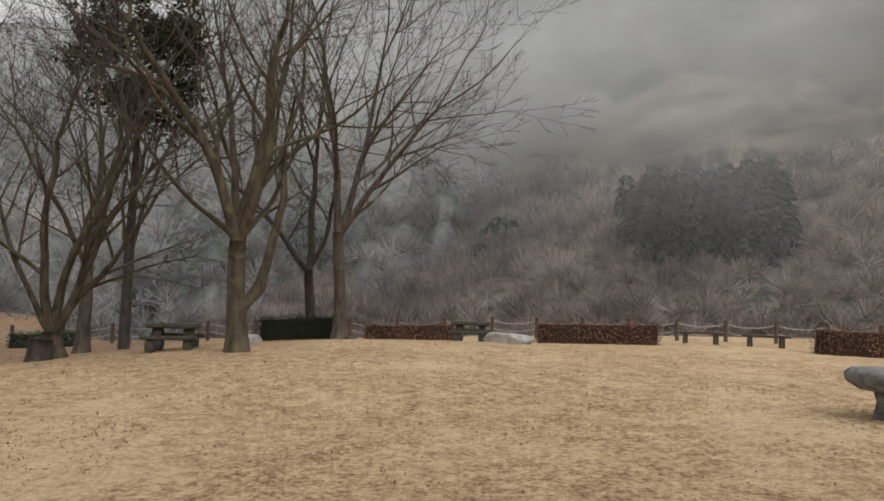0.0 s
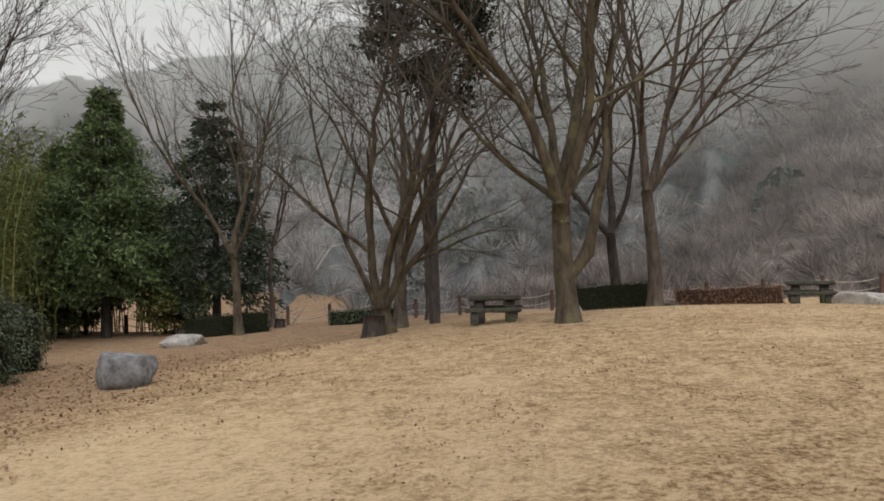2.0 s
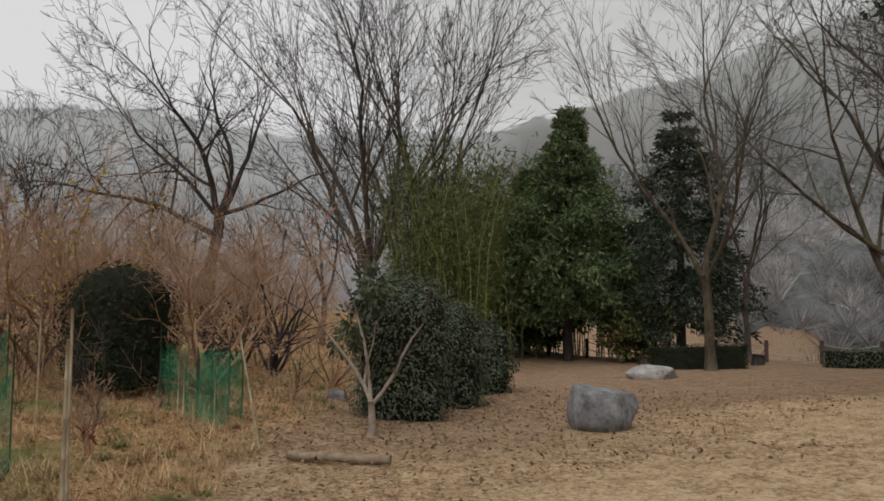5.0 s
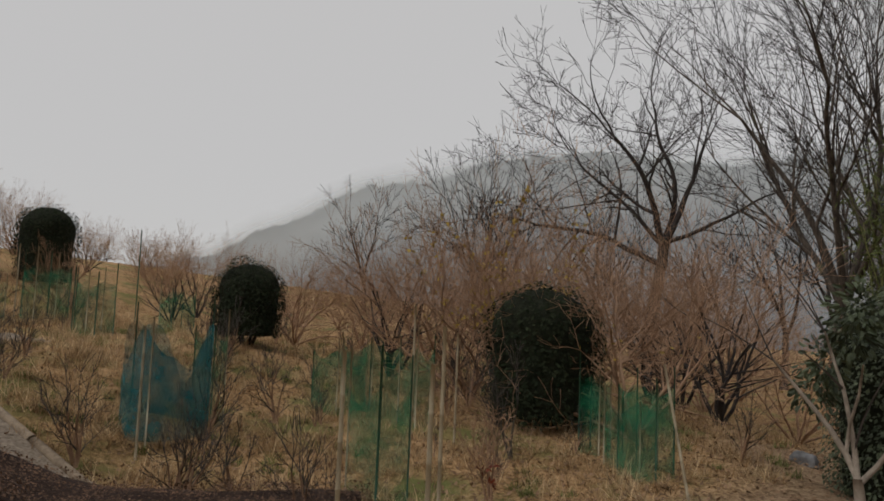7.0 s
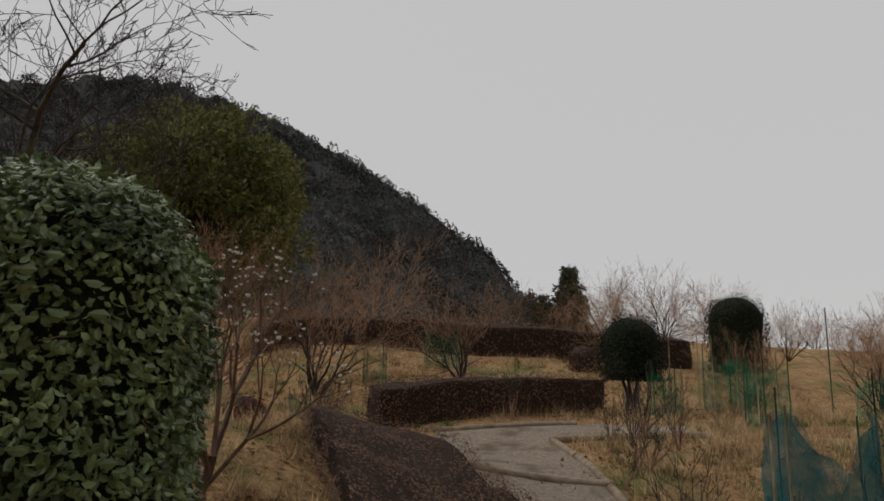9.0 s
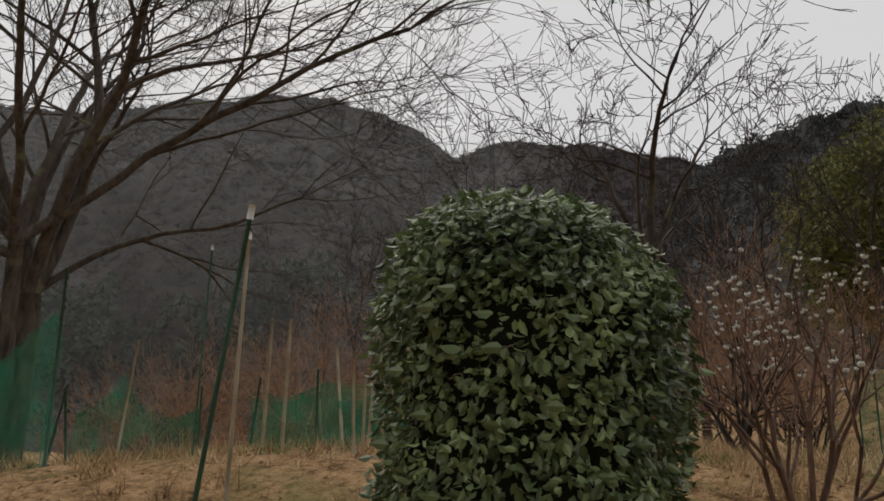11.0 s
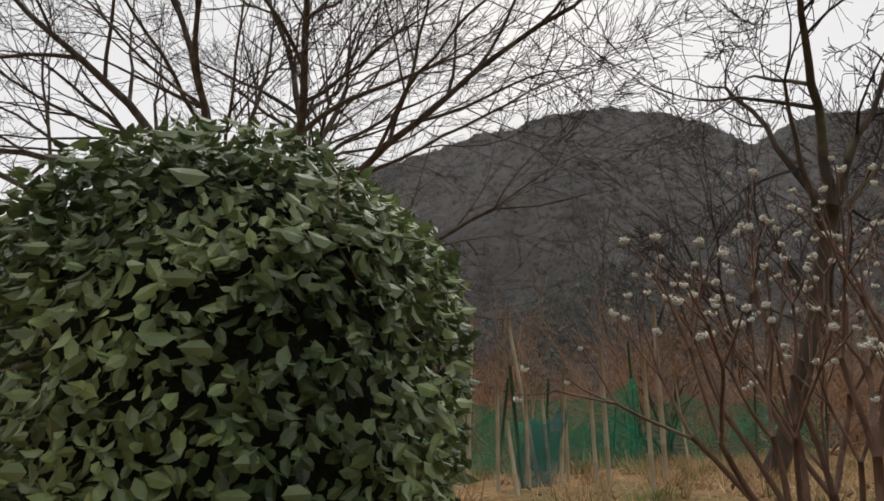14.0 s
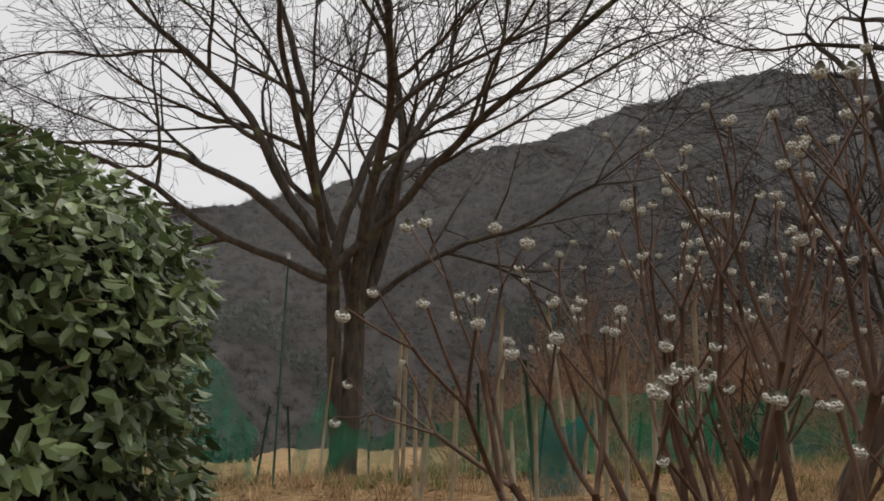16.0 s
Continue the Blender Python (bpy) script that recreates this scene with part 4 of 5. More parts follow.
def leafy_tree(name, x, y, label, height, width, seed, mat, clumps, per, size, trunk_r=0.2, low=0.25, group="evergreen trees", boughs=True):
    """A broad evergreen whose crown is made of many uneven leaf clumps."""
    rng = random.Random(seed)
    t = thing(name, x, y, ground_z(x, y), label, "tree", group)
    wood, m = Mesher(), Mesher()
    wood.ring_tube([Vector((0, 0, -0.1)), Vector((0, 0.05, height * 0.3)), Vector((0.1, 0, height * 0.7))], [trunk_r, trunk_r * 0.8, trunk_r * 0.3], 8)
    for _ in range(clumps):
        n = unit(rng)
        k = rng.uniform(0.55, 1.0)
        c = Vector((n.x * width / 2 * k, n.y * width / 2 * k, height * (low + (1 - low) * (0.5 + 0.5 * n.z * k))))
        if boughs:
            wood.ring_tube([Vector((0, 0, height * 0.3)), c * 0.6 + Vector((0, 0, height * 0.1)), c], [0.05, 0.03, 0.01], 3)
        cr = width * rng.uniform(0.07, 0.13)
        for _ in range(per):
            v = unit(rng)
            p = c + Vector((v.x, v.y, v.z * 0.7)) * cr * rng.uniform(0.5, 1.15)
            m.quad(p, (v + unit(rng) * 0.8).normalized(), unit(rng), size * rng.uniform(0.6, 1.3), size * 0.6)
    part_mesh("trunk", wood.mesh("trunk", BARK_DARK), t)
    part_mesh("crown", m.mesh("crown", mat, False), t)
    return t


leafy_tree("evergreen_oak", -22.0, -31.5, "huge rounded olive-green evergreen oak above the garden", 11.8, 11.5, 91, LEAF_OLIVE, 330, 150, 0.3, 0.5, 0.05)
leafy_tree("evergreen_shrub", -22.3, 26.3, "yellow-green arching bush by the fence", 2.3, 2.8, 92, LEAF_OLIVE, 60, 70, 0.16, 0.06, 0.05, "loose evergreen bushes")
leafy_tree("ivy_crown", -9.9, 23.4, "dark ivy-clad crown of a tall leafless tree", 12.5, 4.2, 93, LEAF_DARK, 80, 110, 0.2, 0.18, 0.5, boughs=False)


def bamboo_grove(x0, y0, x1, y1, wide, count, seed):
    rng = random.Random(seed)
    stems, leaves = Mesher(), Mesher()
    for _ in range(count):
        f = rng.random()
        x, y = x0 + (x1 - x0) * f + rng.uniform(-wide, wide), y0 + (y1 - y0) * f + rng.uniform(-wide, wide)
        z, h = ground_z(x, y), rng.uniform(4.5, 8.5)
        lean = Vector((rng.uniform(-0.5, 0.5), rng.uniform(-0.5, 0.5), 0))
        top = Vector((x, y, z + h)) + lean * 2.2
        stems.ring_tube([Vector((x, y, z - 0.1)), Vector((x, y, z + h * 0.55)) + lean * 0.5, top], [0.025, 0.02, 0.006], 4)
        for _ in range(150):
            s = rng.uniform(0.3, 1.0)
            p = Vector((x, y, z + h * s)) + lean * 2.2 * s * s + unit(rng) * rng.uniform(0.2, 0.75)
            leaves.quad(p, (unit(rng) + Vector((0, 0, -0.6))).normalized(), unit(rng), 0.26, 0.06)
    t = thing("bamboo_grove", (x0 + x1) / 2, (y0 + y1) / 2, 0, "dense yellow-green bamboo grove behind the camellia row", "bamboo")
    inv = Matrix.Translation((-(x0 + x1) / 2, -(y0 + y1) / 2, 0))
    for key, mm, mat in (("stems", stems, LEAF_OLIVE), ("leaves", leaves, LEAF_BAMBOO)):
        me = mm.mesh(key, mat, False)
        me.transform(inv)
        part_mesh(key, me, t)
    t["kind"] = "stuff"


bamboo_grove(-23.0, 17.5, -28.0, 23.5, 1.8, 130, 95)
bamboo_grove(-30.0, 25.0, -25.0, 29.5, 1.6, 80, 96)


# ---- stones ----
def stone(name, x, y, label, w, d, h, mat, seed, rz=0.0, flat=0.75, sink=0.12, group="rocks on the meadow"):
    bm = bmesh.new()
    bmesh.ops.create_icosphere(bm, subdivisions=4, radius=1)
    rng = random.Random(seed)
    cuts = [(unit(rng), rng.uniform(0.62, 0.85)) for _ in range(9)] + [(Vector((0.1, 0.05, 1)).normalized(), flat)]
    for v in bm.verts:
        for n, k in cuts:
            over = v.co.dot(n) - k
            if over > 0:
                v.co -= n * over * 0.92
        v.co *= 1 + 0.05 * noise.noise(v.co * 2.4 + Vector((seed, 0, 0))) + 0.02 * noise.noise(v.co * 8)
        v.co = Vector((v.co.x * w / 1.7, v.co.y * d / 1.7, v.co.z * h / 1.3 + h * 0.42))
    me = bpy.data.meshes.new(name)
    bm.to_mesh(me)
    bm.free()
    me.materials.append(mat)
    me.polygons.foreach_set("use_smooth", [True] * len(me.polygons))
    ob = new(name, me)
    ob.matrix_world = pose(x, y, ground_z(x, y) - sink, 0, 0, rz)
    return tagged(ob, label, "rock", group)


stone("boulder", -10.95, 11.2, "big grey boulder with a flat pale top on dry grass", 0.9, 0.8, 0.8, STONE, 3, 20, 0.5)
stone("boulder", -16.3, 19.4, "low pale boulder near the clipped hedge", 1.35, 0.8, 0.5, STONE_PALE, 5, 40, 0.6)
stone("boulder", 2.1, 22.6, "long low pale boulder before the far hedge", 1.35, 0.8, 0.5, STONE_PALE, 8, 5, 0.55)
stone("boulder", -4.95, 19.3, "pale stone lying behind a tree trunk", 0.7, 0.45, 0.36, STONE_PALE, 9, 60)
stone("stone", -2.6, 21.6, "small dark stone by a trunk", 0.4, 0.3, 0.2, STONE_DARK, 10, 10, group="small stones")
stone("stone", -15.2, 9.4, "small stone at the foot of the camellia row", 0.4, 0.3, 0.25, STONE, 12, 10, group="small stones")


def box(bm, cx, cy, cz, sx, sy, sz, bevel=0.015):
    r = bmesh.ops.create_cube(bm, size=1)
    vs = r["verts"]
    for v in vs:
        v.co = Vector((v.co.x * sx + cx, v.co.y * sy + cy, v.co.z * sz + cz))
    if bevel:
        es = {e for v in vs for e in v.link_edges}
        bmesh.ops.bevel(bm, geom=list(es), offset=bevel, segments=2, affect="EDGES")


def box_part(name, parent, mat, c, s, bevel=0.015, label=""):
    bm = bmesh.new()
    box(bm, *c, *s, bevel)
    return part(name, bm, mat, parent, label)


def picnic_table(x, y, rz, label):
    t = thing("picnic_table", x, y, ground_z(x, y), label, "table", "picnic tables", rz)
    box_part("tabletop", t, STONE_DARK, (0, 0, 0.58), (1.25, 0.75, 0.11), 0.03)
    for s in (-1, 1):
        box_part("pedestal", t, STONE_DARK, (0.36 * s, 0, 0.26), (0.22, 0.5, 0.53), 0.02)
        box_part("bench", t, STONE_DARK, (0, 0.72 * s, 0.32), (1.3, 0.3, 0.09), 0.025)
        for k in (-1, 1):
            box_part("bench_leg", t, STONE_DARK, (0.42 * k, 0.72 * s, 0.13), (0.2, 0.22, 0.28), 0.02)
    return t


picnic_table(-6.5, 18.2, 12, "mossy dark stone picnic table with side benches under a tree")
picnic_table(0.95, 23.9, -4, "dark stone picnic table near the far hedge")


def park_bench(x, y, rz, label):
    t = thing("park_bench", x, y, ground_z(x, y), label, "bench", "flat benches by the fence", rz)
    for k in range(3):
        box_part("slat", t, TIMBER, (0, -0.16 + 0.16 * k, 0.36), (1.45, 0.145, 0.06), 0.012)
    for s in (-1, 1):
        box_part("support", t, STONE_DARK, (0.48 * s, 0, 0.16), (0.16, 0.4, 0.34), 0.02)
    return t


park_bench(8.6, 24.8, -17, "flat dark timber bench on stone supports")
park_bench(10.5, 24.2, -20, "flat dark timber bench on stone supports beside another")

seat = thing("stone_table", 5.75, 9.5, ground_z(5.75, 9.5), "round grey stone table on a narrow foot in the grass", "table")
for nm, prof in (("table_slab", [(0.0, 0.62), (0.5, 0.62), (0.56, 0.56), (0.54, 0.46), (0.4, 0.36), (0.0, 0.34)]), ("foot", [(0.0, 0.36), (0.24, 0.36), (0.2, 0.2), (0.26, -0.05), (0.0, -0.05)])):
    m = Mesher()
    for r, z in prof:
        for k in range(28):
            a = 2 * math.pi * k / 28
            q = 1 + 0.04 * noise.noise(Vector((math.cos(a) * 2, math.sin(a) * 2, z * 3)))
            m.v.append(Vector((max(r, 0.001) * q * math.cos(a), max(r, 0.001) * q * math.sin(a), z)))
    for i in range(len(prof) - 1):
        for k in range(28):
            m.f.append((i * 28 + k, i * 28 + (k + 1) % 28, (i + 1) * 28 + (k + 1) % 28, (i + 1) * 28 + k))
    part_mesh(nm, m.mesh(nm, STONE), seat)


def stump(x, y, r, h, label):
    m = Mesher()
    m.ring_tube([Vector((0, 0, -0.05)), Vector((0, 0, 0.08)), Vector((0.01, 0, h * 0.6)), Vector((0.02, 0.01, h))], [r * 1.3, r * 1.1, r, r * 0.98], 14)
    ob = new("tree_stump", m.mesh("tree_stump", BARK_DARK))
    ob.matrix_world = pose(x, y, ground_z(x, y))
    return tagged(ob, label, "stump", "cut stumps")


stump(-9.15, 17.1, 0.26, 0.5, "dark cut stump at the foot of a forked tree")
stump(-17.4, 26.4, 0.2, 0.35, "small dark cut stump near the fence")
stump(-20.9, 25.0, 0.18, 0.3, "small cut stump under the trees")


# ---- rope fence ----
fence = thing("rope_fence", -4, 28.5, 0, "low rope fence on dark timber posts along the meadow edge", "fence")
line = [(-32.0, 22.5), (-25.0, 26.6), (-11.0, 29.4), (2.0, 29.2), (10.5, 27.6), (24.0, 24.5)]
posts = []
for (xa, ya), (xb, yb) in zip(line, line[1:]):
    n = round(math.hypot(xb - xa, yb - ya) / 1.75)
    posts += [(xa + (xb - xa) * k / n, ya + (yb - ya) * k / n) for k in range(n)]
pm = Mesher()
pm.ring_tube([Vector((0, 0, -0.2)), Vector((0, 0, 0.74)), Vector((0, 0, 0.78))], [0.075, 0.07, 0.055], 10)
post_mesh = pm.mesh("post", TIMBER)
for x, y in posts:
    o = part_mesh("post", post_mesh, fence)
    o.location = (x + 4, y - 28.5, ground_z(x, y))
for (xa, ya), (xb, yb) in zip(posts, posts[1:]):
    for h in (0.66, 0.36):
        m = Mesher()
        za, zb = ground_z(xa, ya) + h, ground_z(xb, yb) + h
        m.ring_tube([Vector((xa + (xb - xa) * f + 4, ya + (yb - ya) * f - 28.5, za + (zb - za) * f - 0.14 * 4 * f * (1 - f))) for f in (0, 0.17, 0.33, 0.5, 0.67, 0.83, 1)], [0.018] * 7, 5)
        part_mesh("rope", m.mesh("rope", ROPE), fence)


# ---- garden canes and nets ----
def cane(x, y, h, label, lean=0.0, bearing=0.0, r=0.016, mat=BAMBOO, tip=None, group="garden canes"):
    t = thing("garden_cane", x, y, ground_z(x, y) - 0.05, label, "cane", group)
    b, l = radians(bearing), radians(lean)
    d = Vector((-math.sin(b) * math.sin(l), math.cos(b) * math.sin(l), math.cos(l)))
    m = Mesher()
    k = max(3, int(h / 0.28))
    pts, radii = [], []
    for i in range(k + 1):
        for off, q in ((-0.008, 1.0), (0.0, 1.22), (0.008, 1.0)) if 0 < i < k and mat is BAMBOO else ((0, 1.0),):
            pts.append(d * (h * i / k + off))
            radii.append(r * q * (1 - 0.25 * i / k))
    m.ring_tube(pts, radii, 7)
    part_mesh("shaft", m.mesh("shaft", mat), t)
    if tip:
        m = Mesher()
        m.ring_tube([d * (h - 0.01), d * (h + 0.035)], [r * 1.15, r * 1.15], 7)
        part_mesh("cap", m.mesh("cap", tip), t, "white plastic cap")
    return t


def net(x, y, w, d, h, label, seed, mat=NET, rz=0.0, slump=0.25, canes=4, open_side=False):
    """A garden net hung round a few canes."""
    rng = random.Random(seed)
    t = thing("garden_net", x, y, ground_z(x, y) - 0.04, label, "net", "nets round young plants", rz)
    m = Mesher()
    n, rows = 40, 8
    for j in range(rows + 1):
        for i in range(n + 1):
            a = 2 * math.pi * i / n
            sag = 0.5 + 0.5 * math.cos(a * canes)
            k = 0.86 + 0.14 * sag + 0.05 * noise.noise(Vector((a * 2, j * 0.5, seed)))
            z = h * j / rows * (1 - slump * (1 - sag) * (0.6 + 0.8 * noise.noise(Vector((a, seed, 0)))) * (j / rows))
            m.v.append(Vector((w / 2 * k * math.cos(a), d / 2 * k * math.sin(a), z)))
    for j in range(rows):
        for i in range(n):
            if open_side and i < 8:
                continue
            o = j * (n + 1) + i
            m.f.append((o, o + 1, o + n + 2, o + n + 1))
    part_mesh("netting", m.mesh("netting", mat), t)
    for k in range(canes):
        a = 2 * math.pi * k / canes
        c = Mesher()
        hh = h * rng.uniform(1.0, 1.35)
        c.ring_tube([Vector((w / 2 * math.cos(a), d / 2 * math.sin(a), -0.1)), Vector((w / 2 * math.cos(a) * 1.02, d / 2 * math.sin(a), hh))], [0.01, 0.008], 6)
        part_mesh("cane", c.mesh("cane", CANE_GREEN if rng.random() < 0.6 else BAMBOO), t)
    return t


def net_fence(points, label, seed, mat=NET, poles=True):
    """A net hung from pole to pole. points: x, y, height."""
    x0, y0, _ = points[0]
    t = thing("net_fence", x0, y0, 0, label, "net", "net fences in the garden")
    m = Mesher()
    rows, cols = 7, 12
    rng = random.Random(seed)
    for (xa, ya, ha), (xb, yb, hb) in zip(points, points[1:]):
        base = len(m.v)
        for j in range(rows + 1):
            for i in range(cols + 1):
                f = i / cols
                x, y = xa + (xb - xa) * f, ya + (yb - ya) * f
                off = 0.07 * noise.noise(Vector((x * 2, y * 2, j * 0.4 + seed)))
                h = (ha + (hb - ha) * f + 0.06) * (1 - 0.22 * 4 * f * (1 - f) * (0.6 + noise.noise(Vector((x, y, seed)))))
                m.v.append(Vector((x - x0 + off, y - y0 + off, ground_z(x, y) - 0.05 + h * j / rows)))
        for j in range(rows):
            for i in range(cols):
                o = base + j * (cols + 1) + i
                m.f.append((o, o + 1, o + cols + 2, o + cols + 1))
    part_mesh("netting", m.mesh("netting", mat), t)
    for x, y, h in points:
        c = Mesher()
        k = rng.uniform(-0.12, 0.12)
        z = ground_z(x, y)
        c.ring_tube([Vector((x - x0, y - y0, z - 0.1)), Vector((x - x0 + k, y - y0 + k * 0.5, z + (h + 0.12) * rng.uniform(1.02, 1.25)))], [0.016, 0.013], 7)
        part_mesh("pole", c.mesh("pole", CANE_GREEN if rng.random() < 0.5 else BAMBOO), t)
    return t


cane(-11.04, 3.72, 1.60, "dry bamboo cane pushed into the garden soil", 0, 0, 0.02, BAMBOO)
cane(-10.46, 4.31, 1.53, "short pale bamboo cane beside taller ones", 0, 0, 0.02, BAMBOO)
cane(-10.75, 4.40, 1.78, "dry bamboo cane pushed into the garden soil", 2, 90, 0.016, BAMBOO)
cane(-12.50, 6.83, 1.52, "leaning dry bamboo cane", 16, 110, 0.016, BAMBOO)
cane(-13.88, 1.42, 1.43, "dry bamboo cane pushed into the garden soil", 0, 0, 0.016, BAMBOO)
cane(-14.66, 4.30, 1.80, "dry bamboo cane pushed into the garden soil", 0, 0, 0.016, BAMBOO)
cane(-15.13, 4.86, 1.44, "dry bamboo cane pushed into the garden soil", 0, 0, 0.016, BAMBOO)
cane(-7.79, -2.71, 1.00, "dry bamboo cane pushed into the garden soil", 1, 250, 0.018, BAMBOO)
cane(-7.33, -2.42, 0.69, "dry bamboo cane pushed into the garden soil", 1, 250, 0.016, BAMBOO)
cane(-6.92, -2.09, 0.81, "dry bamboo cane pushed into the garden soil", 3, 80, 0.016, BAMBOO)
cane(-6.60, -2.06, 0.82, "dry bamboo cane pushed into the garden soil", 3, 260, 0.016, BAMBOO)
cane(-7.16, -3.03, 0.82, "leaning dry bamboo cane", 10, 230, 0.016, BAMBOO)
cane(-7.27, -3.10, 0.92, "dry bamboo cane pushed into the garden soil", 0, 0, 0.016, BAMBOO)
cane(-7.43, -2.12, 0.57, "leaning dry bamboo cane", 22, 230, 0.016, BAMBOO)
cane(-8.29, -2.24, 0.94, "dry bamboo cane pushed into the garden soil", 2, 220, 0.016, BAMBOO)
cane(-7.81, -2.48, 0.73, "leaning dry bamboo cane", 7, 215, 0.016, BAMBOO)
cane(-6.53, -2.48, 0.79, "dry bamboo cane pushed into the garden soil", 0, 0, 0.016, BAMBOO)
cane(-6.63, -2.71, 0.78, "dry bamboo cane pushed into the garden soil", 0, 0, 0.016, BAMBOO)
cane(-7.22, -2.20, 0.79, "dry bamboo cane pushed into the garden soil", 3, 200, 0.016, BAMBOO)
cane(-7.20, -1.59, 0.85, "leaning dry bamboo cane", 8, 200, 0.016, BAMBOO)
cane(-6.79, 0.36, 2.01, "dry bamboo cane pushed into the garden soil", 2, 200, 0.013, BAMBOO, CANE_TIP)
cane(-7.35, 1.86, 2.24, "long slanting green cane with a white cap", 11.2, 61.1, 0.009, CANE_GREEN, CANE_TIP)
cane(-5.30, -1.75, 1.82, "thin green cane with a white cap", 0, 0, 0.01, CANE_GREEN, CANE_TIP)
for x, y, h, lean, b in ((-5.3, -3.0, 1.35, 2, 40), (-5.7, -2.6, 1.3, 1, 200), (-6.0, -3.4, 1.25, 24, 215), (-6.4, -3.0, 1.4, 3, 90), (-6.9, -3.3, 1.45, 14, 250), (-8.0, -3.2, 1.35, 2, 20)):
    cane(x, y, h, "weathered pale bamboo stake among low nets", lean, b, 0.02, BAMBOO)
cane(-19.89, -1.86, 1.25, "thin dark green cane", 0, 0, 0.014, CANE_GREEN)
cane(-19.11, -1.14, 1.22, "thin dark green cane", 0, 0, 0.014, CANE_GREEN)
cane(-25.02, -2.47, 2.46, "thin dark green cane", 0, 0, 0.016, CANE_GREEN)
cane(-22.45, -3.47, 1.57, "thin dark green cane", 0, 0, 0.016, CANE_GREEN)
cane(-21.05, -4.01, 1.51, "dry bamboo cane pushed into the garden soil", 0, 0, 0.016, BAMBOO)
cane(-22.18, -4.03, 1.66, "dry bamboo cane pushed into the garden soil", 0, 0, 0.016, BAMBOO)
net(-14.75, 1.40, 1.05, 1.05, 1.3, "collapsed teal net tied to bamboo canes", 1, NET_TEAL, slump=0.7, canes=3)
net(-21.97, -3.31, 0.96, 0.96, 1.17, "green plastic net round a young plant", 2, NET_THIN, slump=0.25, canes=4)
net(-20.15, -3.57, 0.72, 0.72, 0.858, "green plastic net round a young plant", 3, NET_THIN, slump=0.25, canes=4)
net(-23.40, -0.98, 0.8, 0.8, 0.936, "green plastic net round a young plant", 4, NET_THIN, slump=0.25, canes=4)
net(-17.12, 3.27, 0.8, 0.8, 0.936, "green plastic net round a young plant", 5, NET_THIN, slump=0.25, canes=4)
net(-16.16, 4.39, 0.48, 0.48, 1.092, "green plastic net round a young plant", 6, NET_THIN, slump=0.25, canes=4)
net(-14.10, 6.93, 0.64, 0.64, 1.014, "green plastic net round a young plant", 7, NET_THIN, slump=0.25, canes=4)
net(-15.04, 6.60, 0.4, 0.4, 0.936, "green plastic net round a young plant", 8, NET_THIN, slump=0.25, canes=4)
net(-11.19, -3.94, 0.44, 0.44, 1.092, "green plastic net round a young plant", 9, NET_THIN, slump=0.25, canes=4)
net(-18.88, -8.53, 0.96, 0.96, 0.858, "green plastic net round a young plant", 10, NET_THIN, slump=0.25, canes=4)
net(-16.78, -8.26, 0.56, 0.56, 0.624, "green plastic net round a young plant", 11, NET_THIN, slump=0.25, canes=4)
net(-14.23, -6.91, 0.4, 0.4, 0.546, "green plastic net round a young plant", 12, NET_THIN, slump=0.25, canes=4)
net(-15.35, 1.77, 0.4, 0.4, 1.17, "green plastic net round a young plant", 13, NET_THIN, slump=0.25, canes=4)
net(-14.48, 6.88, 0.64, 0.64, 0.78, "green plastic net round a young plant", 14, NET_THIN, slump=0.25, canes=4)
net(-12.66, 3.96, 0.56, 0.56, 1.17, "green plastic net round a young plant", 15, NET_THIN, slump=0.25, canes=4)
net(-17.47, 3.73, 0.88, 0.88, 1.014, "green plastic net round a young plant", 16, NET_THIN, slump=0.25, canes=4)
net(-20.03, -1.52, 0.72, 0.72, 1.014, "green plastic net round a young plant", 17, NET_THIN, slump=0.25, canes=4)
net_fence([(-1.76, -1.38, 1.17), (-3.08, -1.57, 0.94), (-3.88, -1.75, 1.35), (-2.89, -2.89, 0.60)], "sagging green net hung from poles beside the old tree", 1, NET)
net_fence([(-2.72, -3.45, 0.60), (-3.37, -3.38, 1.02), (-3.38, -4.06, 0.60), (-4.04, -3.95, 0.60)], "sagging green net hung between canes", 2, NET)
net_fence([(-4.86, -3.57, 0.60), (-5.62, -3.61, 0.60), (-6.33, -3.54, 0.60), (-6.33, -4.40, 0.60)], "low green net between bamboo canes", 3, NET)
net_fence([(-4.47, -7.72, 0.60), (-5.51, -7.73, 0.70), (-6.61, -7.67, 0.92), (-7.24, -8.42, 0.83), (-7.96, -9.12, 0.81)], "long green net along the thicket", 4, NET)
net_fence([(-4.38, -4.92, 0.74), (-5.24, -4.71, 0.77), (-6.11, -4.43, 0.73), (-6.81, -5.58, 0.96)], "tall green net in front of the brown thicket", 5, NET)
net_fence([(-7.20, -2.57, 0.60), (-7.31, -2.89, 0.60)], "fallen teal net on the grass", 6, NET_TEAL)

